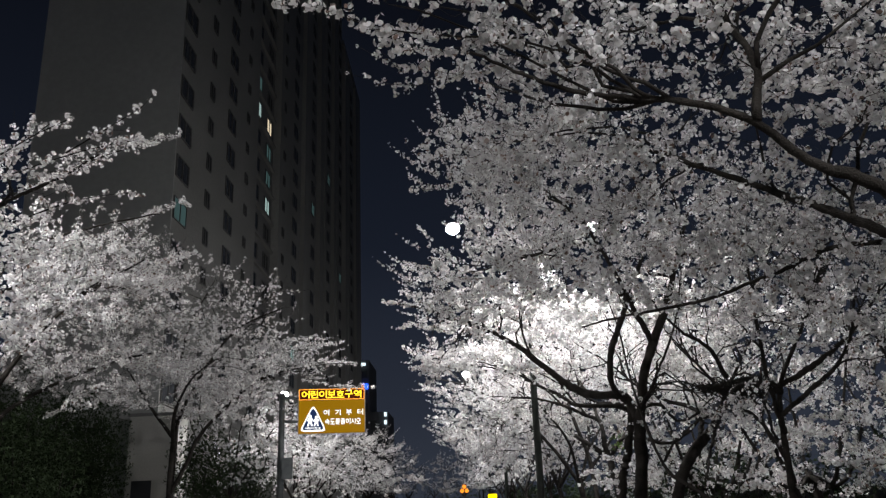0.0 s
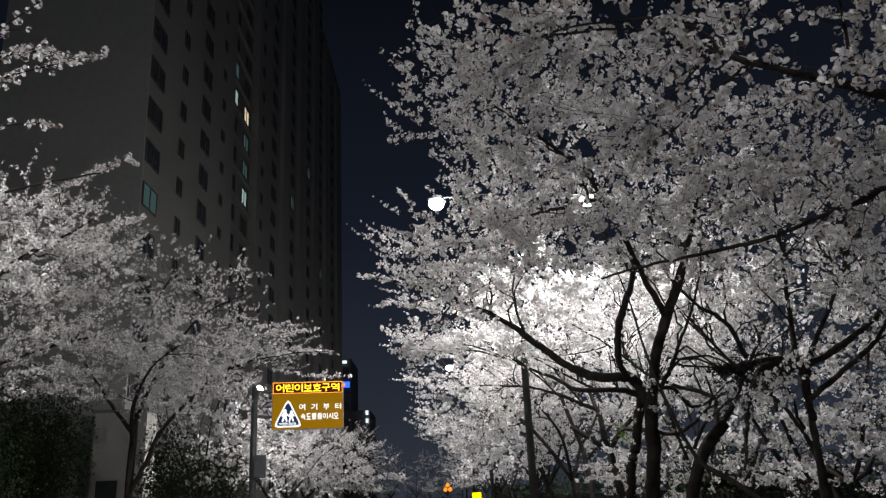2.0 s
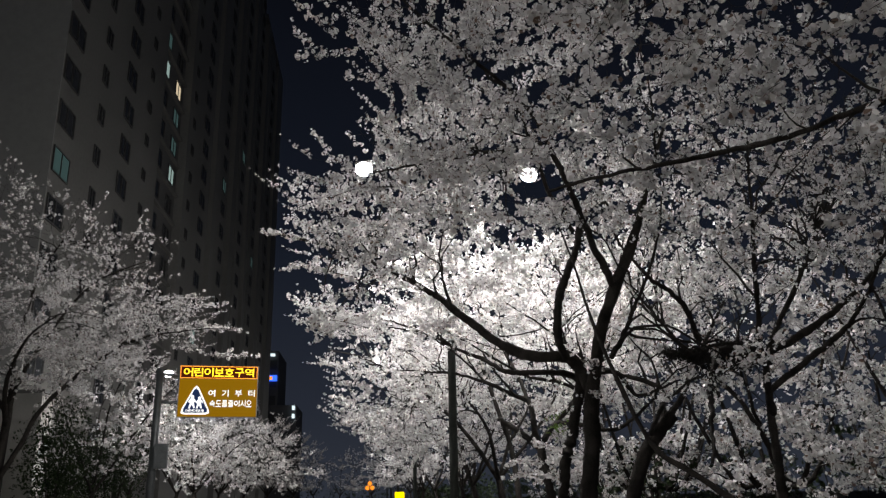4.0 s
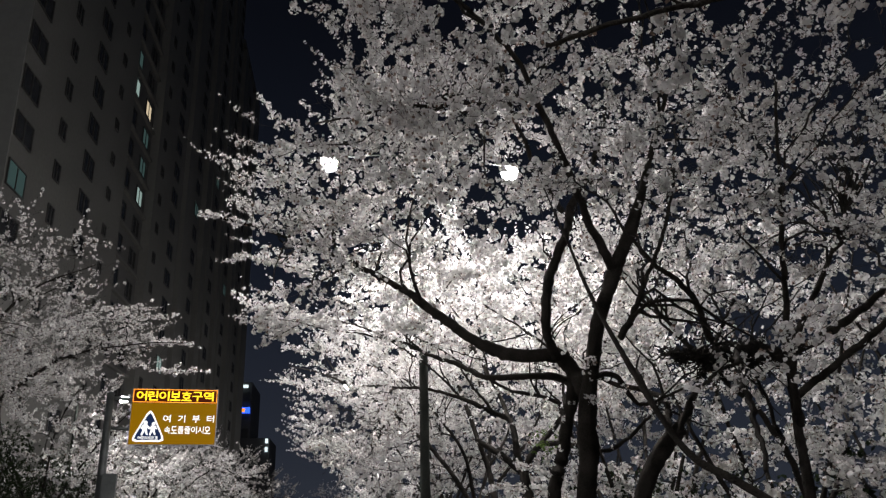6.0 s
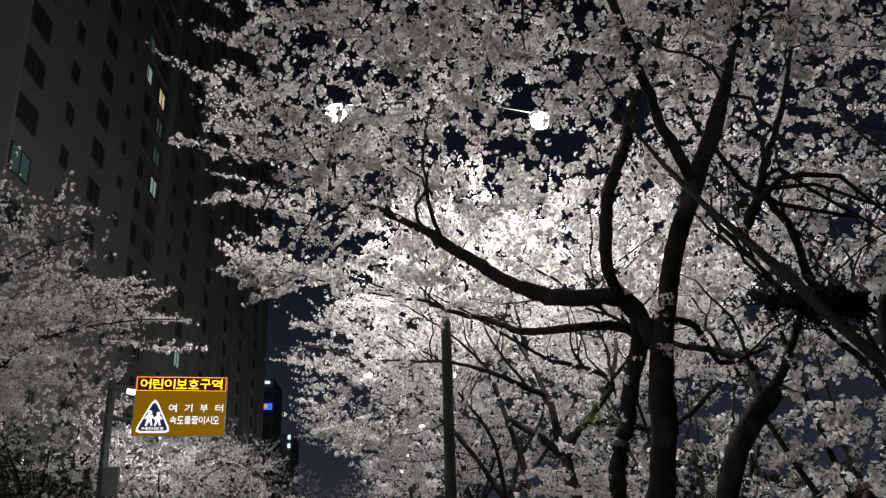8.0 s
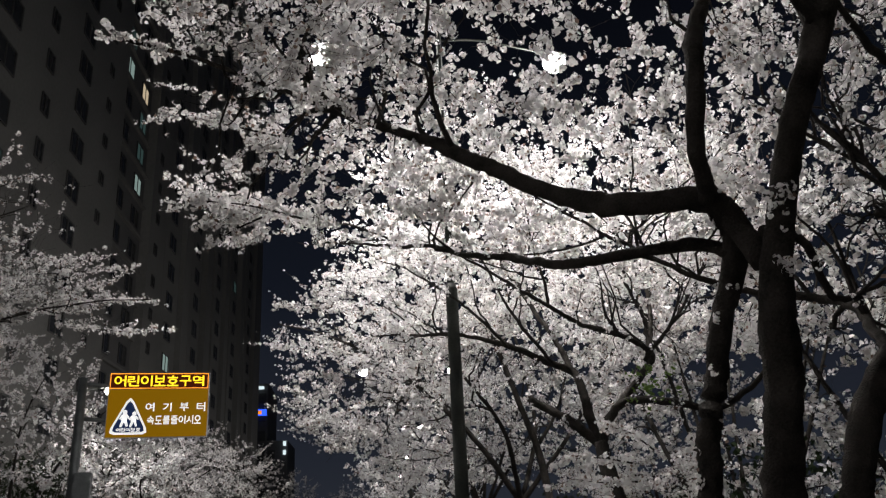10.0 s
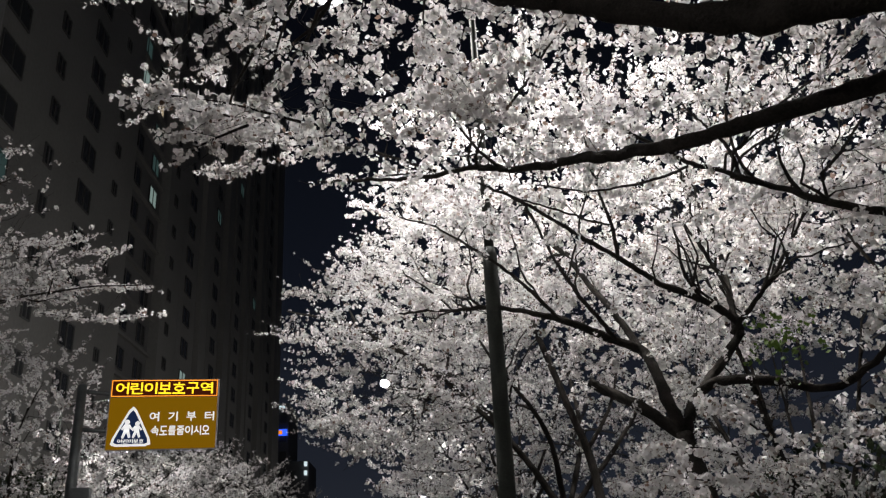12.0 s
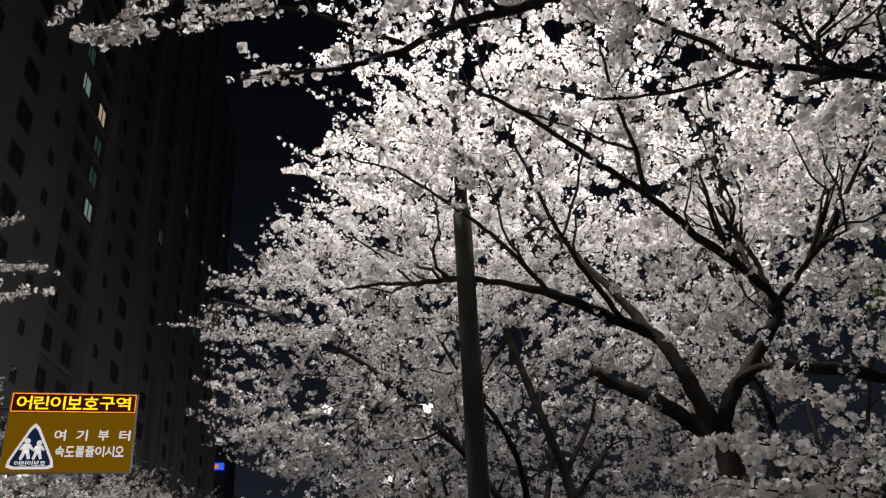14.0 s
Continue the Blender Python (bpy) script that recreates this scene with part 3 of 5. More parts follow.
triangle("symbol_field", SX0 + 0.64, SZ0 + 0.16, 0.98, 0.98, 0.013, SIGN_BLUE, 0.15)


def limb_bar(bm, x0, z0, x1, z1, w0, w1):
    """A flat tapering bar on the sign's face."""
    d = Vector((x1 - x0, 0, z1 - z0)).normalized()
    n = Vector((-d.z, 0, d.x))
    p, q, y = Vector((x0, 0, z0)), Vector((x1, 0, z1)), Vector((0, SIGN_FRONT - 0.019, 0))
    f = bm.faces.new([bm.verts.new(v + y) for v in (p - n * w0, p + n * w0, q + n * w1, q - n * w1)])
    made = bmesh.ops.extrude_face_region(bm, geom=[f])
    bmesh.ops.translate(bm, vec=(0, 0.005, 0), verts=[g for g in made["geom"] if isinstance(g, bmesh.types.BMVert)])


for cx, s in ((SX0 + 0.52, 1.0), (SX0 + 0.78, 0.9)):
    bm = bmesh.new()
    z0 = SZ0 + 0.32
    limb_bar(bm, cx, z0 + 0.36 * s, cx - 0.01, z0 + 0.17 * s, 0.06 * s, 0.075 * s)
    limb_bar(bm, cx - 0.03, z0 + 0.2 * s, cx - 0.10 * s, z0, 0.04 * s, 0.03 * s)
    limb_bar(bm, cx + 0.02, z0 + 0.2 * s, cx + 0.08 * s, z0 + 0.01, 0.04 * s, 0.03 * s)
    limb_bar(bm, cx - 0.05 * s, z0 + 0.34 * s, cx - 0.13 * s, z0 + 0.22 * s, 0.028 * s, 0.024 * s)
    limb_bar(bm, cx + 0.05 * s, z0 + 0.34 * s, cx + 0.13 * s, z0 + 0.23 * s, 0.028 * s, 0.024 * s)
    bmesh.ops.create_cone(bm, cap_ends=True, segments=14, radius1=0.065 * s, radius2=0.065 * s, depth=0.005,
                          matrix=Matrix.Translation((cx, SIGN_FRONT - 0.0165, z0 + 0.425 * s)) @ Matrix.Rotation(math.pi / 2, 4, "X"))
    bmesh.ops.recalc_face_normals(bm, faces=bm.faces)
    part("symbol_figure", bm, SIGN_WHITE, sign, "plain white figure shape")
sign_text("symbol_text", "어린이보호", SX0 + 0.3, SZ0 + 0.18, 0.11, 0.68, SIGN_WHITE, "small white character", 0.011)


# ---- apartment building ----
BX, BY0, BY1, FLOOR, STOREYS, TALL, STEP = -15.6, 42.0, 128.0, 2.6, 26, 33, 66.0


def apartment():
    root = empty("apartment_building", (BX, BY0, 0), "tall dark grey concrete apartment block with a few lit windows", "building")
    n = BY1 - BY0
    high, low_top = TALL * FLOOR + 1.5, STOREYS * FLOOR + 1.5
    box_part("wall", (-8.4, 0, -0.3), (-0.7, STEP, high), WALL_DARK, root, "recessed grey wall")
    box_part("wall", (-8.4, STEP + 0.003, -0.3), (-0.7, n, low_top), WALL_DARK, root, "recessed grey wall of the lower end")
    box_part("gable", (-8.5, -0.12, -0.3), (0.05, -0.003, high + 0.4), GABLE, root, "blank painted gable wall")
    box_part("roof", (-8.7, -0.3, high + 0.404), (0.3, STEP + 0.3, high + 1.1), WALL_DARK, root)
    box_part("roof", (-8.7, STEP + 0.304, low_top + 0.404), (0.3, n + 0.3, low_top + 1.1), WALL_DARK, root)
    for a, b, d in ((0.0, 18.4, 0.0), (26.6, 31.2, 0.0), (31.6, 37.0, -0.1), (37.5, 40.0, 0.25), (41.2, 45.6, 0.0), (47.0, 49.5, 0.3), (51.5, 56.0, 0.1), (57.2, 59.2, 0.35), (61.5, 65.6, 0.1), (67.5, 70.0, 0.4), (72.5, 78.0, 0.15), (80.0, 86.0, 0.35)):
        box_part("pier", (-0.697, a, -0.3), (d, b, (high if b < STEP else low_top) + 0.2), WALL, root, "projecting painted bay")
    for fl in range(2, TALL):
        box_part("slab", (-0.69, 18.404, fl * FLOOR - 0.1), (-0.45, 26.596, fl * FLOOR + 0.1), WALL, root)
    return root


block = apartment()
pane_mesh, frame_mesh = {}, {}


def window(y, z, w, h, material, proud=0.0):
    key = (round(w, 2), round(h, 2), material.name)
    if key not in pane_mesh:
        bm = box(bmesh.new(), (0, 0, 0), (0.03, w, h))
        me = bpy.data.meshes.new("pane")
        bm.to_mesh(me)
        bm.free()
        me.materials.append(material)
        pane_mesh[key] = me
        bm = bmesh.new()
        for lo, hi in (((-0.06, -0.06), (w + 0.06, 0.0)), ((-0.06, h), (w + 0.06, h + 0.06)), ((-0.06, 0.0), (0.0, h)), ((w, 0.0), (w + 0.06, h)), ((w * 0.5 - 0.03, 0.0), (w * 0.5 + 0.03, h))):
            box(bm, (0, lo[0], lo[1]), (0.09, hi[0], hi[1]))
        me = bpy.data.meshes.new("window_frame")
        bm.to_mesh(me)
        bm.free()
        me.materials.append(WINDOW_FRAME)
        frame_mesh[key] = me
    f = new("window", frame_mesh[key])
    f.parent = block
    f.location = (0.004 + proud, y, z)
    p = new("pane", pane_mesh[key])
    p.parent = f
    p.location = (0.008, 0, 0)


# place along the front, width, height, depth of its bay, half a storey up or not
COLUMNS = ((0.25, 2.0, 1.25, 0.0, 0), (5.6, 0.8, 1.0, 0.0, 0), (9.9, 1.7, 1.3, 0.0, 0), (14.8, 0.6, 0.7, 0.0, 0), (19.6, 2.0, 1.3, -0.7, 1), (23.9, 1.6, 1.3, -0.7, 1), (28.0, 0.7, 0.8, 0.0, 0), (33.1, 1.8, 1.3, -0.1, 0), (42.6, 1.6, 1.3, 0.0, 0), (52.8, 1.6, 1.3, 0.1, 0), (63.0, 1.6, 1.3, 0.1, 0), (74.5, 1.6, 1.3, 0.15, 0))
LIT = {(4, 13): LIT_COOL, (5, 13): LIT_WARM, (5, 10): LIT_COOL, (4, 14): LIT_DIM, (5, 12): LIT_DIM, (5, 11): LIT_DIM, (0, 7): LIT_DIM, (8, 13): LIT_DIM, (10, 12): LIT_DIM, (9, 16): LIT_DIM, (7, 6): LIT_COOL, (8, 5): LIT_DIM, (2, 17): LIT_DIM}
for col, (wy, ww, wh, back, half) in enumerate(COLUMNS):
    for fl in range(2, TALL if wy < STEP else STOREYS):
        z = fl * FLOOR - 0.14 - wh / 2 + half * 1.3
        window(wy, z, ww, wh, LIT.get((col, fl), GLASS), back)

# low annex before the gable, and the far block with its lit signs
ANNEX = noisy("pale annex render", (0.36, 0.35, 0.32), (0.47, 0.46, 0.42), 0.4, 0.9, 0.15, fine=30)
annex = empty("low_annex", (-15.2, 41.0, 0), "low pale concrete annex with a small dark window", "building")
box_part("wall", (-1.2, -0.5, -0.3), (1.3, 0.85, 6.05), ANNEX, annex)
box_part("window", (-0.9, -0.53, 2.0), (0.1, -0.503, 2.9), GLASS, annex, "dark window pane")
box_part("ledge", (-1.3, -0.6, 6.054), (1.4, 0.85, 6.2), WALL_DARK, annex)
FAR_WALL = noisy("dark far facade", (0.05, 0.052, 0.058), (0.075, 0.077, 0.082), 0.2, 0.7, 0.1)
far_block = empty("far_building", (-15.0, 136.0, 0), "dark far office block at the end of the road", "building")
box_part("wall", (-3.0, 0, -0.3), (0.1, 12, 24.7), FAR_WALL, far_block)
box_part("wing", (0.104, 0, -0.3), (3.2, 12, 15.9), FAR_WALL, far_block, "lower grey wing")
for fl in range(2, 9):
    for k in range(3 if fl < 6 else 2):
        box_part("window", (-2.7 + k * 1.5, -0.05, fl * 2.9 - 1.5), (-1.7 + k * 1.5, -0.004, fl * 2.9), GLASS, far_block)
shop = empty("shop_sign", (-15.9, 135.6, 20.2), "small blue lit shop sign with an orange mark", "shop sign")
box_part("panel", (-0.85, -0.15, -0.45), (0.85, 0.4, 0.45), BLUE_LIT, shop)
box_part("mark", (-0.5, -0.2, -0.3), (0.15, -0.154, 0.25), ORANGE, shop, "orange mark")
shop = empty("shop_sign", (-16.1, 135.6, 24.0), "small white lit sign on the far block", "shop sign")
box_part("panel", (-0.6, -0.15, -0.2), (0.6, 0.4, 0.2), WHITE_LIT, shop)
shop = empty("shop_sign", (-12.2, 135.6, 15.0), "narrow upright white lit sign", "shop sign")
for k in range(2):
    box_part("panel", (-0.2, -0.15, -1.2 + k * 1.3), (0.2, 0.4, -0.55 + k * 1.3), WHITE_LIT, shop)

# yellow signal case and amber blinker low beside the road, far ahead
post = empty("signal_post", (2.4, 60.0, 0), "yellow pedestrian signal case on a dark post", "traffic signal")
vs, fs = [], []
tube([(0, 0, 0), (0, 0, 1.0), (0, 0, 1.75)], [0.06, 0.055, 0.05], 10, vs, fs)
o = new("post", mesh_from("post", vs, fs, POLE_BROWN, True))
o.parent = post
box_part("case", (-0.32, -0.25, 0.95), (0.32, -0.06, 1.72), YELLOW, post, "yellow signal case, brightened by emission", 0.04)
post = empty("warning_light", (0.4, 60.0, 0), "amber warning blinker on a dark post", "warning light")
vs, fs = [], []
tube([(0, 0, 0), (0, 0, 1.0), (0, 0, 2.2)], [0.05, 0.045, 0.04], 10, vs, fs)
o = new("post", mesh_from("post", vs, fs, POLE_BROWN, True))
o.parent = post
bm = bmesh.new()
for k in range(3):
    a = math.radians(90 + 120 * k)
    bmesh.ops.create_uvsphere(bm, u_segments=10, v_segments=6, radius=0.15, matrix=Matrix.Translation((0.19 * math.cos(a), -0.1, 2.1 + 0.19 * math.sin(a))))
part("lens", bm, ORANGE, post, "amber lit lenses", True)


# ---- the cherry trees of the near pavement ----
limbs, crown, ropes = [], [], []
limbs.append(([(5.0, 5.6, 0), (4.9, 5.5, 1.0), (4.7, 5.3, 2.0), (4.3, 5.0, 2.7)], 0.17, 0.13))
limbs.append(([(4.3, 5.0, 2.7), (3.2, 4.65, 3.36), (2.75, 4.6, 3.55), (2.38, 4.6, 3.87), (1.9, 4.6, 4.07), (1.2, 4.7, 4.25), (0.5, 4.8, 4.6)], 0.075, 0.06, 0.046, 0.03, 0.023, 0.016, 0.011))
limbs.append(([(2.4, 4.6, 3.85), (2.46, 4.6, 4.25), (2.38, 4.7, 4.6), (2.2, 4.8, 5.3)], 0.035, 0.012))
limbs.append(([(4.4, 5.1, 2.6), (4.0, 6.0, 3.4), (3.2, 6.8, 4.2), (2.2, 7.4, 5.0)], 0.06, 0.015))
limbs.append(([(4.6, 5.2, 2.2), (5.2, 5.0, 3.6), (5.6, 4.6, 5.2)], 0.08, 0.03))
limbs.append(([(4.7, 5.3, 2.1), (5.3, 6.5, 3.3), (4.6, 7.6, 3.85), (3.7, 7.75, 3.6), (3.0, 7.9, 3.4), (2.2, 8.2, 3.3), (1.7, 8.4, 3.25)], 0.045, 0.01))
crown.append(((2.5, 4.9, 4.85), (2.6, 1.4, 0.7), 3.0))
crown.append(((2.9, 6.9, 4.9), (2.1, 1.5, 1.2), 2.6))
crown.append(((4.8, 5.6, 4.6), (2.0, 2.2, 1.6), 1.3))
crown.append(((0.5, 7.6, 5.3), (0.7, 0.7, 0.6), 0.3))
crown.append(((4.3, 7.2, 3.6), (1.4, 1.2, 0.8), 0.7))
crown.append(((0.25, 4.9, 5.15), (0.8, 0.7, 0.22), 0.8))
crown.append(((3.0, 8.4, 4.3), (1.6, 0.9, 0.8), 1.0))
ropes.append(([(0.9, 4.8, 4.7), (0.3, 4.8, 4.75), (-0.2, 4.8, 4.85), (-0.65, 4.8, 5.05)], 1.8))
cherry_tree((5.0, 5.6, 0), limbs, crown, "cherry tree in full white blossom overhanging the pavement", 11, 2300, 18.0, 0.048, "cup", airy=-0.45, flowers=7, boughs=26, fingers=200, ropes=ropes)

limbs, crown, ropes = [], [], []
limbs.append(([(3.38, 14.5, 0), (3.41, 14.48, 1.2), (3.5, 14.36, 2.0), (3.48, 14.25, 2.4), (3.53, 14.18, 2.8), (3.55, 13.95, 3.2), (3.61, 13.72, 3.6), (3.76, 13.7, 3.95), (4.1, 13.7, 4.7), (4.4, 13.8, 5.5), (4.7, 13.7, 6.4)], 0.12, 0.115, 0.108, 0.105, 0.09, 0.08, 0.075, 0.07, 0.045, 0.03, 0.018))
limbs.append(([(3.15, 14.9, 0), (3.2, 14.95, 1.2), (3.28, 14.96, 1.8), (3.42, 15.0, 2.2), (3.47, 14.85, 2.6), (3.48, 14.6, 2.92), (3.36, 14.42, 3.12), (3.2, 14.3, 3.2)], 0.1, 0.09, 0.08, 0.078, 0.075, 0.075, 0.06))
limbs.append(([(3.5, 14.3, 2.75), (3.45, 14.4, 2.95), (3.34, 14.4, 3.12), (3.2, 14.32, 3.2)], 0.08, 0.075))
limbs.append(([(3.2, 14.3, 3.15), (3.06, 14.05, 3.28), (2.98, 13.82, 3.5), (3.0, 13.8, 3.8), (3.18, 14.12, 4.2), (3.4, 14.4, 4.65), (3.6, 14.65, 5.2), (4.0, 14.8, 5.9), (4.3, 14.8, 6.8)], 0.058, 0.055, 0.052, 0.05, 0.045, 0.035, 0.018))
limbs.append(([(3.44, 14.5, 3.02), (3.25, 14.38, 3.18), (3.05, 14.42, 3.195), (2.82, 14.55, 3.235), (2.53, 14.85, 3.405), (2.12, 15.25, 3.79), (1.6, 15.9, 4.42), (1.07, 16.38, 4.87), (0.4, 16.4, 5.2), (-0.3, 16.2, 5.38), (-1.0, 16.1, 5.5)], 0.078, 0.011))
limbs.append(([(3.55, 14.75, 5.1), (3.2, 14.7, 5.7), (2.9, 14.6, 6.5), (2.7, 14.4, 7.3)], 0.038, 0.015))
limbs.append(([(3.75, 13.7, 4.0), (3.45, 13.55, 4.6), (3.0, 13.1, 5.3), (2.4, 12.45, 6.0), (1.6, 12.2, 6.6), (0.9, 11.8, 7.0)], 0.05, 0.012))
limbs.append(([(2.7, 12.8, 5.65), (1.8, 12.7, 5.4), (1.1, 12.4, 5.15), (0.5, 12.6, 5.1)], 0.03, 0.01))
limbs.append(([(3.44, 14.6, 2.9), (3.28, 14.72, 3.0), (3.0, 15.05, 3.06), (2.66, 15.5, 3.16), (2.35, 16.3, 3.5), (2.04, 16.95, 3.78), (1.79, 17.44, 4.04), (1.5, 17.9, 4.21), (1.2, 18.33, 4.375), (0.8, 18.55, 4.48), (0.44, 18.74, 4.55)], 0.045, 0.009))
limbs.append(([(1.5, 17.9, 4.21), (1.1, 17.92, 4.38), (0.75, 17.95, 4.48), (0.47, 18.05, 4.5), (0.15, 18.12, 4.44), (-0.12, 18.13, 4.37)], 0.014, 0.006))
limbs.append(([(3.5, 14.25, 2.9), (4.0, 14.7, 3.0), (4.5, 15.2, 2.75), (5.2, 15.6, 3.0)], 0.04, 0.015))
crown.append(((0.4, 16.3, 5.4), (1.25, 1.3, 0.5), 2.3))
crown.append(((0.2, 17.0, 4.5), (0.8, 0.8, 0.35), 1.0))
crown.append(((3.2, 13.9, 7.0), (2.6, 2.5, 1.5), 4.2))
crown.append(((1.5, 12.0, 6.8), (1.4, 1.7, 0.8), 2.3))
crown.append(((1.65, 12.4, 5.05), (1.0, 1.2, 0.5), 2.0))
crown.append(((0.9, 15.6, 6.1), (1.7, 1.5, 0.7), 2.9))
crown.append(((2.2, 15.2, 6.9), (1.6, 1.4, 0.8), 2.0))
crown.append(((-0.05, 15.2, 5.95), (0.75, 1.1, 0.35), 0.7))
crown.append(((1.0, 17.4, 4.9), (1.0, 0.8, 0.5), 0.9))
crown.append(((0.7, 16.0, 5.25), (0.8, 0.7, 0.35), 1.1))
crown.append(((1.7, 16.3, 5.2), (1.7, 1.6, 0.8), 2.6))
crown.append(((5.6, 14.0, 5.4), (2.2, 2.4, 1.6), 1.6))
crown.append(((3.0, 15.4, 5.4), (2.0, 1.6, 1.0), 1.7))
crown.append(((3.1, 14.7, 5.4), (0.4, 0.6, 0.28), 0.9))
crown.append(((1.8, 17.1, 4.3), (1.3, 0.6, 0.4), 0.8))
crown.append(((0.1, 17.65, 4.5), (0.5, 0.3, 0.12), 0.9))
crown.append(((-0.3, 17.3, 4.42), (0.25, 0.25, 0.12), 0.35))
ropes.append(([(0.75, 17.95, 4.48), (0.47, 18.05, 4.5), (0.15, 18.12, 4.44), (-0.14, 18.13, 4.36)], 2.6))
ropes.append(([(1.4, 18.3, 4.4), (0.9, 18.6, 4.5), (0.4, 18.77, 4.52)], 1.2))
ropes.append(([(0.7, 17.95, 4.5), (0.3, 17.8, 4.52), (-0.1, 17.6, 4.42), (-0.32, 17.45, 4.43)], 2.6))
ropes.append(([(-0.05, 17.6, 4.4), (-0.25, 17.4, 4.32), (-0.45, 17.2, 4.16)], 1.8))
ropes.append(([(0.2, 17.75, 4.5), (-0.1, 17.5, 4.6), (-0.35, 17.3, 4.5)], 1.8))
ropes.append(([(0.3, 17.0, 5.0), (-0.3, 16.9, 5.1), (-0.8, 16.85, 5.19)], 1.6))
ropes.append(([(0.2, 17.3, 4.35), (-0.2, 17.0, 4.25), (-0.53, 16.73, 4.22)], 1.6))
ropes.append(([(0.5, 16.9, 4.1), (0.0, 16.8, 4.2), (-0.5, 16.6, 4.17)], 1.6))
ropes.append(([(0.1, 17.1, 4.2), (-0.15, 17.05, 4.05), (-0.4, 17.05, 3.88)], 1.2))
ropes.append(([(-0.4, 16.2, 5.4), (-0.85, 16.1, 5.47), (-1.2, 16.05, 5.52)], 1.6))
ropes.append(([(0.9, 13.0, 5.1), (0.4, 13.2, 5.15), (0.05, 13.4, 5.1)], 1.6))
ropes.append(([(1.2, 10.9, 6.6), (0.64, 10.5, 6.25)], 1.4))
cherry_tree((3.3, 14.5, 0), limbs, crown, "forked cherry tree in full white blossom with two dark trunks", 21, 4300, 21.0, 0.05, "cup", flowers=6, boughs=60, fingers=460, bare_share=0.1, hollow=(((3.4, 14.1, 3.9), (1.05, 1.15, 1.2)), ((2.7, 15.2, 3.4), (0.9, 1.2, 0.6)), ((0.25, 15.0, 6.5), (0.42, 2.4, 0.42)), ((2.72, 13.2, 5.65), (0.34, 0.9, 0.4), 0.2), ((3.05, 15.0, 6.35), (0.36, 0.9, 0.42), 0.2), ((0.7, 17.0, 4.72), (0.6, 1.1, 0.22))), ropes=ropes, tufts=(((3.45, 13.95, 3.02), 0.05, 16), ((3.5, 14.08, 2.62), 0.035, 9), ((3.22, 14.22, 3.3), 0.04, 9), ((3.56, 14.1, 2.9), 0.04, 8)))

limbs, crown, ropes = [], [], []
limbs.append(([(4.1, 19.4, 0), (4.05, 19.5, 1.2), (3.95, 19.7, 1.9), (3.93, 19.8, 2.25)], 0.10, 0.085))
limbs.append(([(3.93, 19.8, 2.2), (3.63, 20.0, 2.52), (3.23, 20.3, 2.87), (3.2, 20.32, 2.9)], 0.065, 0.05))
limbs.append(([(3.93, 19.8, 2.25), (3.83, 19.95, 2.6), (3.87, 20.5, 3.2), (3.56, 20.5, 3.37), (2.92, 20.6, 3.67), (2.2, 20.9, 3.9), (1.2, 21.6, 4.1)], 0.065, 0.012))
limbs.append(([(3.95, 19.8, 2.25), (4.05, 19.8, 2.5), (4.46, 20.0, 2.96), (4.82, 20.2, 3.4), (4.25, 19.7, 3.55), (3.55, 19.05, 3.56), (3.18, 18.78, 3.69), (2.4, 18.57, 4.11), (1.9, 18.5, 4.38)], 0.055, 0.01))
limbs.append(([(4.0, 19.8, 2.4), (4.25, 19.8, 2.7), (4.7, 19.5, 2.68), (5.4, 19.4, 2.6), (6.2, 19.2, 3.2)], 0.06, 0.025))
limbs.append(([(4.82, 20.2, 3.4), (5.3, 21.3, 4.2), (5.4, 21.8, 5.4), (5.0, 22.0, 6.6)], 0.045, 0.018))
limbs.append(([(3.87, 20.5, 3.2), (3.7, 21.4, 4.2), (3.2, 22.2, 5.4), (2.6, 22.6, 6.6)], 0.045, 0.018))
limbs.append(([(3.18, 18.78, 3.69), (3.14, 18.7, 4.02), (3.05, 18.68, 4.5), (3.0, 18.7, 4.9)], 0.02, 0.008))
limbs.append(([(3.14, 18.7, 4.02), (2.8, 18.62, 4.1), (2.42, 18.57, 4.2), (2.0, 18.5, 4.32)], 0.012, 0.006))
limbs.append(([(3.0, 20.58, 3.64), (2.5, 20.4, 4.1), (1.8, 20.3, 4.6), (1.2, 20.4, 4.9)], 0.024, 0.008))
limbs.append(([(3.6, 20.5, 3.36), (3.0, 20.1, 4.0), (2.6, 19.8, 4.7), (2.3, 19.6, 5.3)], 0.026, 0.008))
limbs.append(([(4.7, 20.1, 3.3), (5.2, 19.8, 3.9), (5.6, 19.4, 4.7)], 0.028, 0.01))
limbs.append(([(4.82, 20.2, 3.4), (4.9, 20.6, 4.2), (4.5, 20.8, 5.2)], 0.03, 0.01))
crown.append(((3.4, 21.5, 6.1), (2.3, 2.2, 0.7), 2.1))
crown.append(((2.15, 22.8, 5.9), (1.1, 1.0, 1.0), 1.0))
crown.append(((3.8, 23.2, 5.6), (2.2, 0.9, 1.2), 2.0))
crown.append(((3.4, 21.4, 5.5), (2.3, 2.4, 1.7), 4.2))
crown.append(((1.65, 21.8, 4.2), (1.1, 1.4, 0.6), 1.4))
crown.append(((5.5, 20.2, 5.0), (2.2, 2.4, 1.8), 2.7))
crown.append(((5.0, 20.6, 4.9), (1.5, 1.0, 0.8), 1.4))
crown.append(((5.2, 22.2, 4.2), (1.8, 1.2, 1.2), 1.5))
crown.append(((6.2, 22.3, 5.3), (1.8, 1.2, 1.0), 2.0))
crown.append(((4.9, 20.3, 4.75), (1.3, 0.8, 0.45), 0.9))
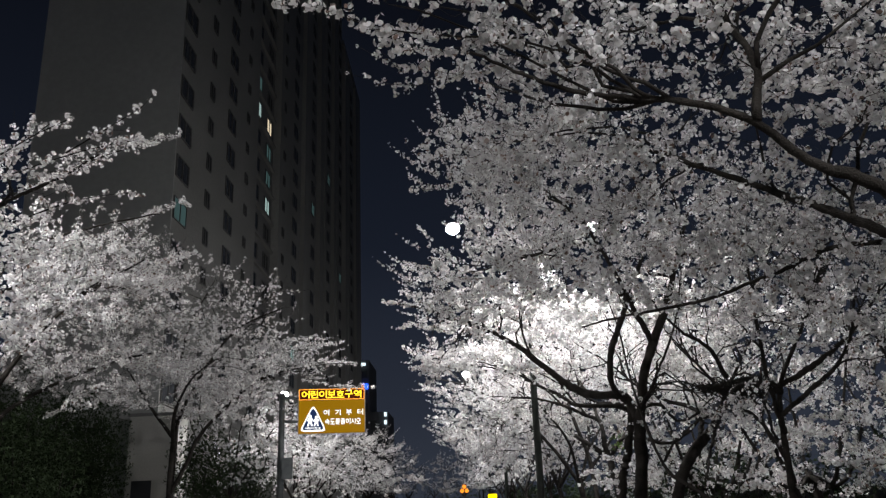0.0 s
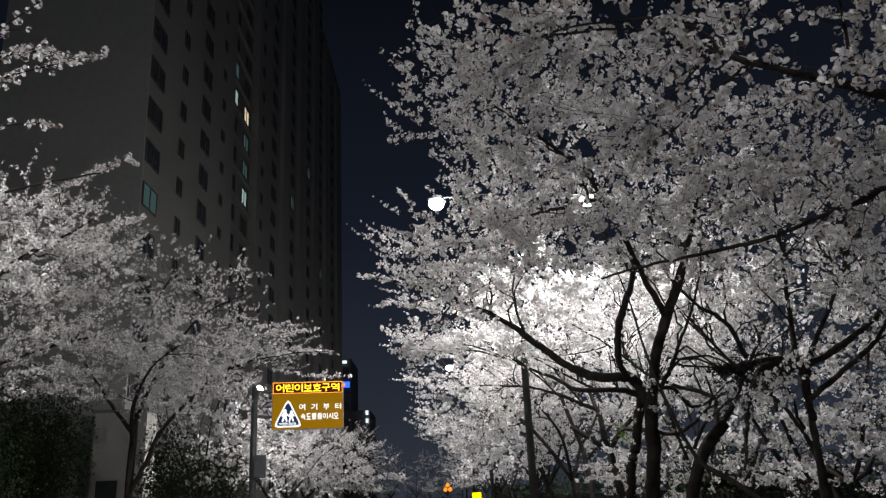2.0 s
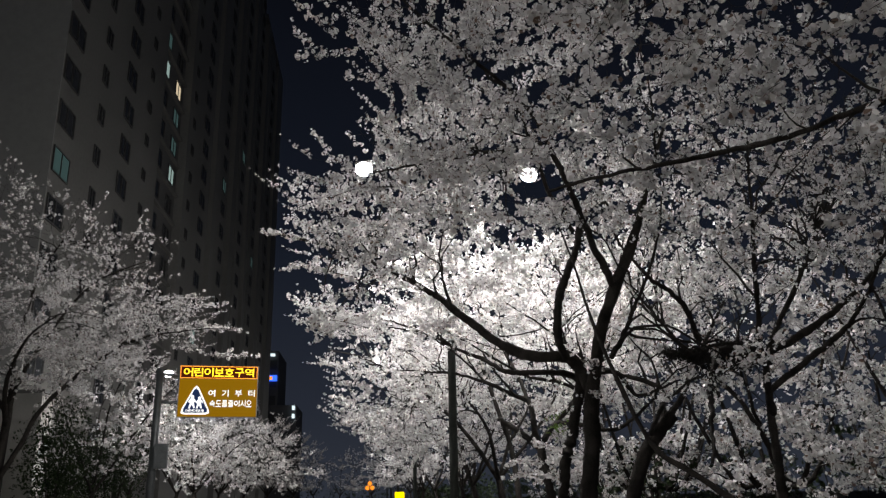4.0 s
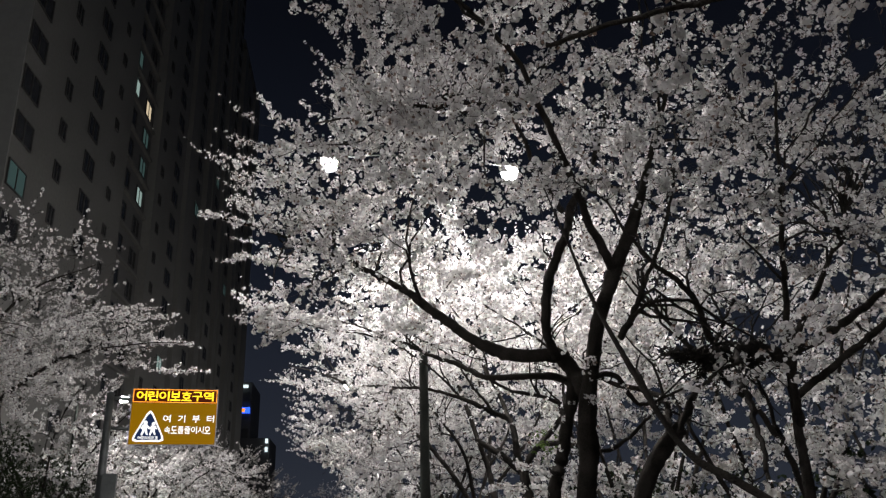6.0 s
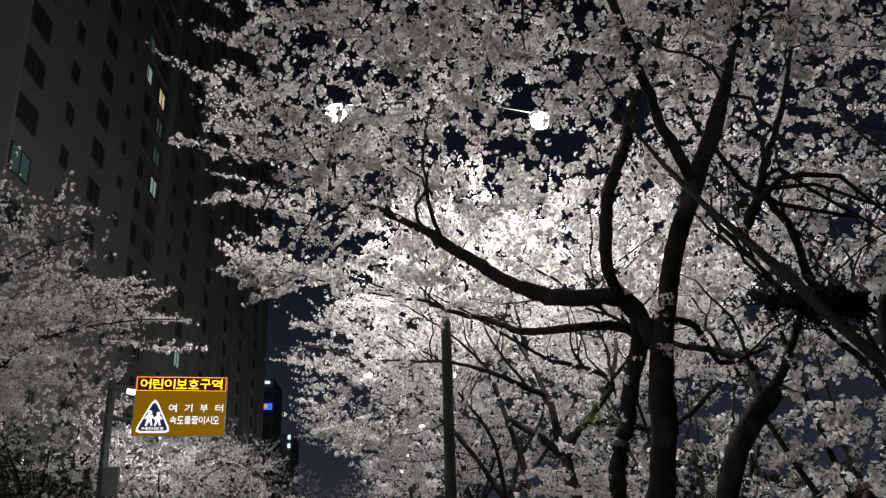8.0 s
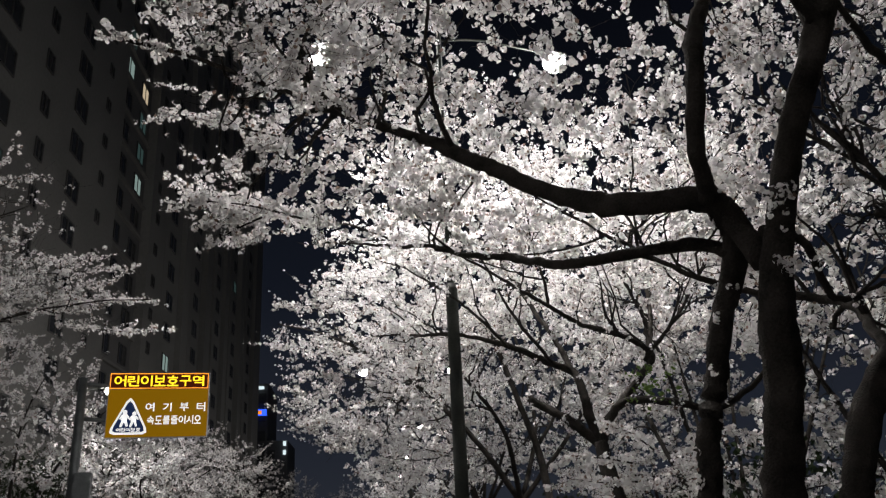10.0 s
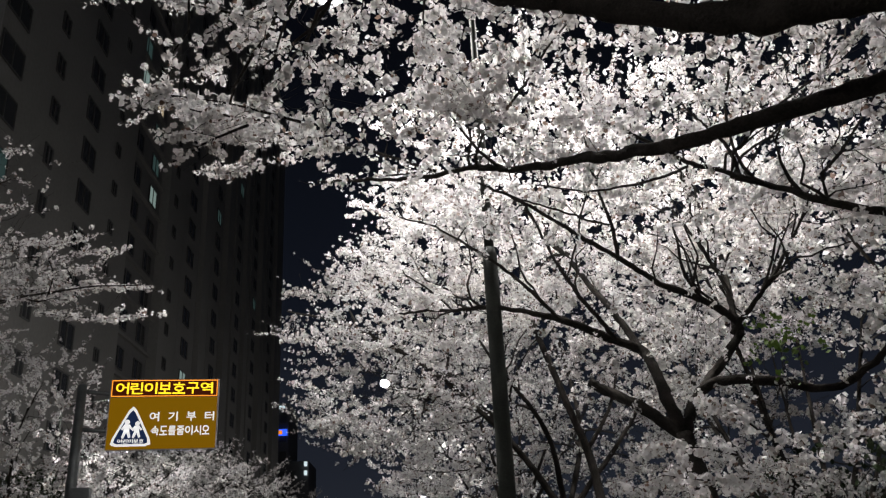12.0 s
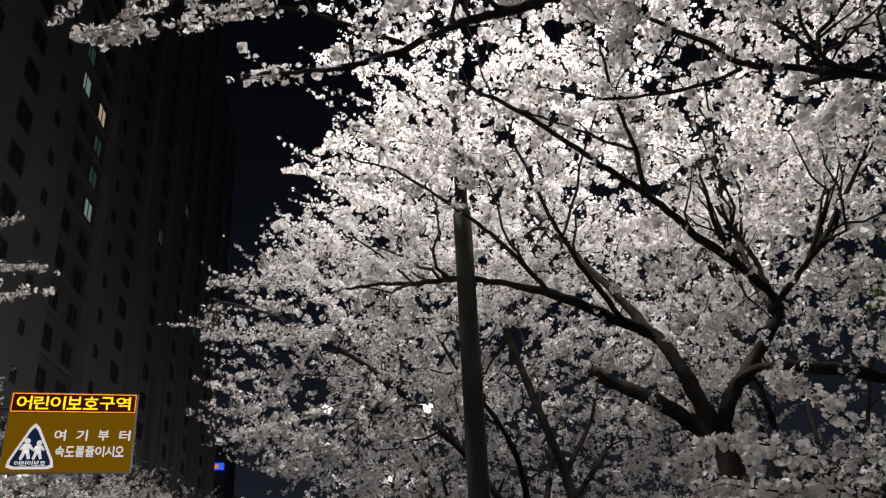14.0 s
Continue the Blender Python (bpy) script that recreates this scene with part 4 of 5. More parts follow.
crown.append(((3.4, 19.2, 4.7), (2.0, 1.3, 0.8), 1.2))
crown.append(((2.3, 21.6, 5.2), (1.5, 1.6, 0.9), 1.2))
crown.append(((4.5, 19.0, 1.5), (1.4, 0.6, 0.45), 0.4))
ropes.append(([(1.9, 23.2, 5.5), (1.1, 23.4, 5.62), (0.4, 23.5, 5.66)], 1.6))
ropes.append(([(1.9, 23.0, 5.7), (0.83, 23.3, 6.3), (0.5, 23.3, 6.5)], 1.6))
ropes.append(([(1.9, 23.0, 6.7), (1.5, 23.3, 6.9), (1.0, 23.4, 6.9)], 1.5))
ropes.append(([(2.0, 23.2, 4.9), (1.5, 23.4, 5.15), (0.84, 23.4, 5.4)], 1.5))
ropes.append(([(2.1, 23.2, 6.3), (1.5, 23.4, 6.65), (0.93, 23.4, 6.9)], 1.5))
ropes.append(([(3.9, 18.6, 1.9), (3.5, 18.4, 1.95), (3.15, 18.3, 1.95)], 1.6))
ropes.append(([(4.1, 18.4, 2.0), (3.8, 18.3, 2.2), (3.5, 18.2, 2.25)], 1.6))
ropes.append(([(3.9, 18.5, 1.7), (3.5, 18.4, 1.7), (3.2, 18.4, 1.75)], 1.6))
cherry_tree((4.0, 19.6, 0), limbs, crown, "spreading cherry tree in full white blossom with a sawn-off limb", 31, 4400, 24.0, 0.05, "cup", airy=-0.52, flowers=6, fingers=380, boughs=44, bare_share=0.18, hollow=(((4.0, 19.6, 3.2), (2.1, 1.5, 1.25)), ((2.4, 20.4, 3.7), (1.3, 0.9, 0.6))), ropes=ropes, tufts=(((3.55, 20.02, 2.6), 0.05, 8), ((4.5, 20.0, 3.05), 0.06, 8), ((4.9, 19.45, 2.7), 0.06, 9), ((3.9, 20.4, 3.15), 0.05, 7)))

limbs, crown, ropes = [], [], []
limbs.append(([(6.1, 14.4, 0), (6.15, 14.6, 1.4), (6.2, 14.7, 2.6), (6.3, 14.7, 3.35), (6.7, 14.3, 4.3), (7.2, 13.9, 5.6)], 0.07, 0.06, 0.05, 0.03, 0.01))
limbs.append(([(6.3, 14.7, 3.2), (5.9, 14.9, 3.35), (5.4, 15.05, 3.3), (4.85, 15.1, 3.36)], 0.06, 0.13, 0.1, 0.03))
limbs.append(([(6.3, 14.7, 3.3), (6.9, 14.5, 3.6), (7.6, 14.2, 4.2), (8.2, 13.8, 5.0)], 0.06, 0.015))
limbs.append(([(6.55, 15.2, 0), (6.5, 15.2, 1.2), (6.3, 15.2, 2.1), (6.0, 15.2, 2.65), (5.5, 15.2, 3.1), (5.0, 15.2, 3.7), (4.4, 15.2, 4.5)], 0.05, 0.042, 0.036, 0.028, 0.01))
limbs.append(([(6.2, 14.65, 2.4), (5.6, 13.6, 3.4), (5.2, 12.6, 4.6), (5.0, 12.0, 5.4)], 0.05, 0.012))
limbs.append(([(6.2, 14.7, 2.7), (6.9, 13.4, 3.6), (6.8, 12.2, 4.6)], 0.05, 0.012))
limbs.append(([(6.28, 14.7, 3.15), (5.4, 14.2, 3.25), (4.5, 12.6, 2.7), (3.75, 11.0, 2.05), (3.4, 10.3, 1.6)], 0.055, 0.045, 0.036, 0.026, 0.014))
limbs.append(([(5.4, 15.0, 3.5), (5.0, 14.6, 4.0), (4.4, 14.2, 4.3), (3.8, 13.8, 4.9)], 0.045, 0.012))
crown.append(((6.3, 13.8, 5.2), (2.3, 2.4, 1.9), 3.0))
crown.append(((6.6, 11.8, 4.6), (1.8, 1.5, 1.3), 0.8))
crown.append(((7.6, 14.6, 3.4), (1.4, 1.4, 1.2), 0.25))
crown.append(((5.2, 14.8, 4.3), (1.2, 1.0, 0.7), 0.6))
crown.append(((6.6, 15.6, 6.2), (2.2, 2.0, 1.3), 2.2))
cherry_tree((6.1, 14.4, 0), limbs, crown, "cherry tree with a thick dark side limb and bare lower twigs", 41, 2700, 11.0, 0.05, "cup", airy=-0.8, fingers=120, flowers=6, bare_share=0.5, boughs=70, hollow=(((5.6, 14.4, 3.3), (1.8, 1.7, 1.2)),), tangles=(((5.65, 15.0, 3.26), (0.55, 0.3, 0.17), 300), ((5.05, 15.0, 3.32), (0.35, 0.25, 0.1), 90)))
limbs, crown, ropes = [], [], []
limbs.append(([(4.5, 8.7, 0), (4.0, 9.25, 0.65), (3.25, 10.1, 1.45), (2.96, 10.4, 1.74), (2.88, 11.0, 2.36), (2.94, 12.0, 3.2), (3.05, 13.0, 4.1), (2.95, 13.6, 5.1)], 0.042, 0.031, 0.025, 0.021, 0.019, 0.016, 0.012, 0.007))
limbs.append(([(2.9, 11.2, 2.65), (3.3, 11.7, 3.2), (3.8, 12.0, 4.1), (4.0, 12.2, 5.0)], 0.026, 0.008))
limbs.append(([(2.95, 10.45, 1.85), (3.3, 10.9, 2.2), (3.9, 11.4, 2.5), (4.5, 11.6, 2.6)], 0.02, 0.007))
crown.append(((3.3, 12.8, 5.0), (0.9, 0.9, 0.7), 1.0))
crown.append(((4.1, 11.8, 4.2), (0.8, 0.7, 0.7), 0.7))
crown.append(((4.2, 11.4, 2.7), (0.7, 0.6, 0.35), 0.4))
cherry_tree((4.5, 8.7, 0), limbs, crown, "thin leaning cherry tree with bare dark stem and few blossoms", 47, 300, 14.0, 0.048, "cup", flowers=6, boughs=5, bare_share=0.25)
limbs, crown, ropes = [], [], []
limbs.append(([(4.1, 15.0, 0), (4.2, 15.1, 1.2), (4.55, 15.2, 2.0), (4.95, 15.2, 2.45)], 0.12, 0.10))
limbs.append(([(4.8, 15.2, 2.3), (5.15, 16.2, 2.95), (4.7, 17.0, 3.3), (4.25, 17.36, 3.62), (4.0, 17.8, 4.02), (3.75, 18.2, 4.37), (3.5, 18.2, 4.55), (3.3, 18.24, 4.7), (3.05, 18.3, 4.9)], 0.052, 0.012))
limbs.append(([(3.75, 18.2, 4.37), (3.4, 18.35, 4.3), (2.9, 18.42, 4.26), (2.4, 18.4, 4.3)], 0.013, 0.006))
limbs.append(([(4.0, 17.8, 4.02), (4.0, 17.95, 4.4), (3.85, 18.2, 4.9), (3.7, 18.3, 5.3)], 0.018, 0.007))
limbs.append(([(4.9, 15.2, 2.4), (5.6, 15.6, 3.4), (6.4, 16.2, 4.4)], 0.05, 0.02))
crown.append(((5.2, 17.0, 4.6), (1.9, 1.6, 1.2), 1.7))
crown.append(((4.4, 17.8, 5.4), (1.8, 1.4, 0.9), 1.0))
crown.append(((6.3, 16.5, 3.4), (1.8, 2.0, 1.6), 1.5))
cherry_tree((4.6, 15.3, 0), limbs, crown, "leaning cherry tree with a sawn-off trunk", 51, 760, 12.0, 0.055, "cup", flowers=7, boughs=20, leaves=(((3.7, 17.0, 2.5), 0.13, 40),))
limbs, crown, ropes = [], [], []
limbs.append(([(4.35, 24.7, 0), (4.3, 24.7, 1.2), (4.16, 24.7, 2.5), (3.87, 24.7, 3.4), (3.5, 24.75, 4.6), (3.44, 24.75, 4.85)], 0.085, 0.05))
limbs.append(([(4.1, 24.7, 2.7), (4.6, 24.9, 3.4), (5.0, 25.2, 4.4)], 0.04, 0.012))
crown.append(((4.6, 25.4, 4.0), (1.2, 1.0, 1.0), 1.0))
cherry_tree((4.35, 24.7, 0), limbs, crown, "thin bare cherry trunk with a broken top", 55, 90, 8.0, 0.06, "leaf", flowers=6)


# ---- trees further off, grown once for each habit and repeated ----
def round_tree(at, seed, tall, wide, low, label, twigs, density, size, side=0.0, flowers=6, spurs=0.45):
    x, y = at
    limbs = [([(x, y, 0), (x + 0.1, y, 0.9), (x - 0.05, y + 0.1, 1.8)], 0.12, 0.09)]
    r = random.Random(seed)
    for k in range(5):
        a = k * 1.257 + r.uniform(-0.3, 0.3)
        c, s = math.cos(a), math.sin(a)
        limbs.append(([(x - 0.05, y + 0.1, 1.7), (x + c * wide * 0.25, y + s * wide * 0.25, low + 0.6), (x + c * wide * 0.6, y + s * wide * 0.6, low + (tall - low) * 0.5), (x + c * wide * 0.8 + side * 0.5, y + s * wide * 0.8, low + (tall - low) * 0.75)], 0.06, 0.012))
    mid = (tall + low) / 2
    return cherry_tree((x, y, 0), limbs, [((x + side, y, mid), (wide, wide, (tall - low) / 2), 3.0), ((x + side * 1.6, y - 0.6, low + 0.9), (wide * 0.9, wide * 0.95, 1.0), 1.3), ((x + side * 0.6, y + 0.8, tall - 0.7), (wide * 0.6, wide * 0.6, 1.0), 0.8)],
                       label, seed, twigs, density, size, "leaf", 1.2, flowers, spurs, boughs=12, fingers=50)


broad = round_tree((8.8, 20.0), 61, 7.2, 3.2, 1.0, "low-branched cherry tree in white blossom behind the front row", 520, 12.0, 0.1, flowers=4)
upright = round_tree((4.3, 34.0), 71, 7.4, 3.5, 2.5, "cherry tree in full white blossom in the row beside the pavement", 1000, 10.0, 0.085, -0.9, 5)
limbs, crown, ropes = [], [], []
limbs.append(([(4.3, 26.8, 0), (4.25, 26.8, 1.0), (4.1, 26.7, 1.9)], 0.13, 0.1))
limbs.append(([(4.1, 26.7, 1.8), (3.2, 26.2, 3.0), (1.8, 25.6, 4.2), (0.4, 25.0, 4.9), (-0.6, 24.6, 5.1)], 0.07, 0.012))
limbs.append(([(4.1, 26.7, 1.8), (3.6, 25.6, 3.2), (2.6, 24.8, 4.4), (2.0, 24.4, 5.6)], 0.06, 0.012))
limbs.append(([(4.1, 26.7, 1.8), (4.6, 27.2, 3.4), (4.4, 27.4, 5.2), (4.0, 27.4, 6.6)], 0.06, 0.015))
limbs.append(([(4.1, 26.7, 1.8), (5.2, 26.2, 3.2), (6.0, 25.6, 4.6)], 0.06, 0.015))
crown.append(((2.6, 25.8, 5.4), (3.0, 2.4, 1.6), 3.0))
crown.append(((0.65, 25.2, 4.7), (0.95, 1.0, 0.75), 0.9))
crown.append(((0.4, 25.6, 5.7), (0.85, 0.8, 0.45), 0.5))
crown.append(((4.6, 26.6, 4.6), (2.4, 2.2, 2.2), 2.0))
crown.append(((1.6, 25.2, 3.8), (1.8, 1.2, 0.6), 1.2))
crown.append(((0.8, 25.2, 3.5), (1.0, 1.1, 0.75), 1.2))
crown.append(((1.4, 26.2, 3.9), (1.6, 1.4, 0.7), 1.2))
crown.append(((4.6, 27.6, 3.2), (2.2, 1.2, 1.2), 1.6))
ropes.append(([(0.9, 24.4, 4.4), (0.1, 25.2, 4.75), (-0.75, 25.8, 4.93)], 1.6))
ropes.append(([(0.8, 25.2, 5.5), (0.0, 25.7, 5.75), (-0.84, 26.0, 5.88)], 1.6))
ropes.append(([(1.2, 24.4, 3.6), (0.6, 24.4, 3.4), (0.0, 24.4, 3.2)], 1.5))
ropes.append(([(1.2, 24.4, 3.95), (0.5, 25.2, 4.2), (-0.36, 26.2, 4.48)], 1.5))
cherry_tree((4.3, 26.8, 0), limbs, crown, "cherry tree in full white blossom reaching over the kerb", 75, 2600, 19.0, 0.058, "leaf", 1.2, 6, fingers=280, bare_share=0.32, boughs=70, hollow=(((0.78, 25.0, 4.1), (0.28, 1.8, 0.32)), ((3.2, 25.6, 2.7), (1.5, 2.2, 1.1))), ropes=ropes)
limbs, crown, ropes = [], [], []
limbs.append(([(-8.4, 7.4, 0), (-8.35, 7.45, 1.2), (-8.2, 7.6, 2.2)], 0.15, 0.12))
limbs.append(([(-8.2, 7.6, 2.1), (-7.2, 8.0, 3.4), (-6.0, 8.4, 4.5), (-4.8, 8.5, 5.2), (-3.9, 8.4, 5.6)], 0.08, 0.012))
limbs.append(([(-8.2, 7.6, 2.1), (-7.4, 7.6, 3.8), (-6.2, 7.6, 4.9), (-4.9, 7.7, 5.3)], 0.07, 0.012))
limbs.append(([(-8.2, 7.6, 2.1), (-7.2, 8.6, 3.0), (-6.0, 9.0, 3.7), (-5.0, 9.0, 4.2)], 0.07, 0.012))
crown.append(((-6.0, 8.5, 4.4), (1.5, 1.2, 0.9), 2.2))
crown.append(((-5.3, 8.8, 3.8), (0.8, 0.7, 0.5), 0.7))
crown.append(((-4.9, 8.3, 5.3), (0.7, 0.8, 0.3), 0.5))
ropes.append(([(-5.2, 8.7, 5.2), (-4.2, 8.95, 5.8), (-3.3, 9.3, 6.28)], 1.1))
ropes.append(([(-5.0, 8.2, 5.25), (-4.1, 8.3, 5.6), (-3.42, 8.33, 5.74)], 1.2))
ropes.append(([(-5.2, 9.0, 5.0), (-4.5, 9.1, 5.3), (-3.93, 9.23, 5.43)], 1.2))
ropes.append(([(-4.8, 7.7, 5.25), (-4.25, 7.6, 5.5), (-3.88, 7.57, 5.66)], 1.2))
ropes.append(([(-4.2, 8.2, 5.55), (-3.6, 7.85, 5.65), (-3.1, 7.6, 5.77)], 0.7))
cherry_tree((-8.4, 7.4, 0), limbs, crown, "cherry tree with long white blossom sprays reaching over the road", 85, 900, 17.0, 0.05, "cup", 1.0, 6, boughs=14, ropes=ropes, fingers=90)
limbs, crown, ropes = [], [], []
limbs.append(([(-9.6, 15.0, 0), (-9.55, 15.0, 1.2), (-9.4, 14.9, 2.2)], 0.15, 0.12))
limbs.append(([(-9.4, 14.9, 2.1), (-8.4, 14.6, 3.8), (-7.2, 14.4, 5.2), (-5.6, 14.4, 6.2)], 0.08, 0.014))
limbs.append(([(-9.4, 14.9, 2.1), (-8.9, 14.2, 4.4), (-8.0, 13.8, 6.0), (-6.8, 13.9, 6.6), (-5.4, 14.2, 7.0)], 0.08, 0.014))
limbs.append(([(-9.4, 14.9, 2.1), (-9.6, 15.4, 4.4), (-9.4, 15.4, 6.0), (-9.0, 15.2, 7.4)], 0.08, 0.02))
limbs.append(([(-9.4, 14.9, 2.1), (-8.8, 16.0, 3.6), (-7.6, 17.2, 4.6), (-6.4, 17.8, 5.0)], 0.07, 0.014))
limbs.append(([(-9.4, 14.9, 2.1), (-9.8, 13.6, 3.8), (-9.6, 12.6, 5.4)], 0.07, 0.014))
crown.append(((-8.3, 14.6, 5.3), (2.4, 2.4, 1.5), 2.6))
crown.append(((-6.7, 14.4, 6.15), (1.4, 1.4, 0.5), 1.0))
crown.append(((-6.2, 14.5, 5.4), (1.2, 1.6, 0.5), 0.8))
crown.append(((-7.4, 16.6, 4.4), (1.9, 1.4, 0.7), 0.9))
ropes.append(([(-6.6, 14.4, 6.6), (-5.8, 14.3, 6.95), (-4.9, 14.2, 7.3)], 1.8))
ropes.append(([(-6.4, 14.4, 6.1), (-5.6, 14.4, 6.05), (-4.9, 14.4, 6.2)], 1.6))
ropes.append(([(-6.9, 14.4, 6.0), (-6.0, 14.4, 5.75), (-5.2, 14.4, 5.75)], 1.6))
cherry_tree((-9.6, 15.0, 0), limbs, crown, "tall cherry tree in white blossom along the building's pavement", 81, 1700, 22.0, 0.055, "leaf", 1.2, 6, boughs=14, ropes=ropes, fingers=260, airy=-0.4)
limbs, crown, ropes = [], [], []
limbs.append(([(-8.85, 25.4, 0), (-8.8, 25.4, 1.4), (-8.78, 25.35, 2.8), (-8.7, 25.3, 4.2)], 0.14, 0.115, 0.105, 0.085))
limbs.append(([(-8.8, 25.35, 1.9), (-8.3, 25.25, 2.8), (-7.7, 25.15, 3.9), (-6.0, 25.0, 5.3), (-4.2, 24.9, 5.7), (-3.0, 24.8, 5.7)], 0.07, 0.06, 0.05, 0.03, 0.016, 0.01))
limbs.append(([(-8.72, 25.3, 3.9), (-8.1, 25.0, 5.2), (-6.8, 24.6, 6.8), (-5.2, 24.4, 7.5)], 0.06, 0.012))
limbs.append(([(-8.7, 25.3, 4.1), (-8.9, 25.7, 5.4), (-8.6, 25.8, 7.4), (-7.8, 25.6, 8.8)], 0.065, 0.015))
limbs.append(([(-8.75, 25.3, 3.3), (-8.4, 24.2, 4.2), (-7.5, 22.9, 5.1), (-6.6, 22.4, 5.6)], 0.07, 0.014))
limbs.append(([(-8.75, 25.3, 3.6), (-9.6, 25.0, 4.8), (-10.4, 24.6, 6.2)], 0.07, 0.014))
crown.append(((-7.6, 25.0, 7.1), (3.0, 2.8, 2.0), 3.4))
crown.append(((-5.2, 24.9, 5.8), (2.0, 1.4, 0.45), 1.1))
crown.append(((-7.4, 24.4, 4.9), (2.1, 1.6, 0.8), 1.4))
crown.append(((-6.4, 23.2, 5.6), (1.4, 1.2, 0.6), 0.6))
crown.append(((-9.0, 24.4, 4.9), (2.0, 1.8, 0.8), 1.0))
crown.append(((-9.6, 24.4, 9.2), (2.0, 2.0, 1.5), 1.3))
crown.append(((-7.6, 25.2, 8.1), (1.8, 1.8, 1.1), 1.3))
crown.append(((-5.4, 24.8, 6.2), (1.3, 1.5, 0.6), 1.0))
crown.append(((-6.6, 25.0, 6.4), (1.6, 1.6, 1.5), 2.4))
crown.append(((-6.8, 24.6, 5.0), (1.4, 1.4, 0.9), 1.3))
ropes.append(([(-5.0, 25.0, 5.7), (-4.2, 25.2, 5.9), (-3.4, 25.2, 5.8), (-2.9, 25.0, 5.7)], 1.6))
ropes.append(([(-5.6, 24.8, 6.4), (-4.8, 24.9, 6.6), (-4.2, 25.0, 6.6)], 1.5))
ropes.append(([(-5.2, 25.0, 6.3), (-4.3, 25.0, 6.35), (-3.6, 25.0, 6.4)], 1.6))
ropes.append(([(-4.6, 24.6, 5.2), (-3.4, 24.0, 4.9), (-2.3, 23.4, 4.74)], 1.6))
ropes.append(([(-4.6, 24.9, 5.6), (-4.0, 25.0, 5.75), (-3.4, 25.0, 5.7)], 1.6))
ropes.append(([(-6.4, 24.4, 7.6), (-5.6, 24.3, 7.9), (-4.9, 24.2, 8.0)], 1.4))
ropes.append(([(-6.8, 23.8, 4.8), (-5.9, 23.6, 4.6), (-5.1, 23.6, 4.7)], 1.4))
ropes.append(([(-8.2, 23.6, 4.6), (-7.4, 23.2, 4.2), (-6.6, 23.0, 4.2)], 1.4))
dim = cherry_tree((-8.85, 25.4, 0), limbs, crown, "cherry tree in white blossom along the building's pavement", 91, 2700, 17.0, 0.055, "leaf", 1.2, 6, airy=-0.55, boughs=34, ropes=ropes, bare_share=0.2, hollow=(((-8.0, 25.2, 8.7), (4.2, 3.2, 2.4), 0.45),), fingers=200)
for x, y, turn in ((8.8, 27.0, 70), (10.4, 16.0, 200), (9.5, 34.0, 250), (13.5, 23.0, 20), (7.6, 24.2, 140)):
    copy_thing(broad, pose(x, y, 0, 0, 0, turn))
low = round_tree((-7.8, 44.0), 77, 5.7, 3.0, 2.0, "low cherry tree in white blossom lit from above behind the sign", 900, 11.0, 0.066, 2.1)
copy_thing(low, pose(-10.3, 42.3, 0, 0, 0, 25))
far = round_tree((4.1, 50.0), 72, 7.4, 3.5, 2.2, "cherry tree in full white blossom far down the road", 420, 7.5, 0.105, -0.9, 4, 0.25)
copy_thing(upright, pose(4.7, 42.0, 0, 0, 0, -30))
copy_thing(upright, pose(-9.8, 49.0, 0, 0, 0, 210))
for x, y, turn in ((3.9, 58.0, 180), (4.0, 67.0, 300), (4.0, 78.0, 20), (3.5, 92.0, 80), (0.5, 112.0, 10), (-4.0, 122.0, 200)):
    copy_thing(far, pose(x, y, 0, 0, 0, turn))
for x, y, turn in ((-9.0, 57.0, -20), (-9.0, 67.0, 10), (-8.8, 79.0, 20), (-8.0, 95.0, 60), (-7.0, 112.0, 160)):
    copy_thing(far, pose(x, y, 0, 0, 0, turn + 180))
copy_thing(upright, pose(-10.0, 36.4, 0, 0, 0, 170))


# ---- dark evergreen shrubs on the far pavement ----
def shrub(x, y, h, w, seed):
    rng = np.random.default_rng(seed)
    root = empty("evergreen_shrub", (x, y, 0), "dark evergreen shrub under the cherry trees", "shrub", "evergreen shrubs")
    vs, fs = [], []
    for k in range(5):
        a = rng.uniform(0, 6.28)
        end = (math.cos(a) * w * 0.6, math.sin(a) * w * 0.6, h * rng.uniform(0.7, 0.95))
        line = smooth_line([(0.05 * math.cos(a), 0.05 * math.sin(a), 0), (end[0] * 0.4, end[1] * 0.4, h * 0.45), end], 0.25)
        tube(line, np.linspace(0.035, 0.01, len(line)), 5, vs, fs)
    o = new("stems", mesh_from("stem", vs, fs, BARK, True))
    o.name, o.parent = "stem", root
    k = int(900 * w * h / 3)
    d = rng.standard_normal((k, 3))
    d /= np.linalg.norm(d, axis=1)[:, None]
    p = d * rng.uniform(0.3, 1.1, (k, 1)) * np.array((w, w, h * 0.42)) + np.array((0, 0, h * 0.58))
    o = new("foliage", blossom_mesh("foliage", p, rng.uniform(0.05, 0.1, k), flower_clusters(rng, 8, 5, "leaf"), rng, DARK))
    o.parent = root
    tagged(o, kind="stuff")
    return root


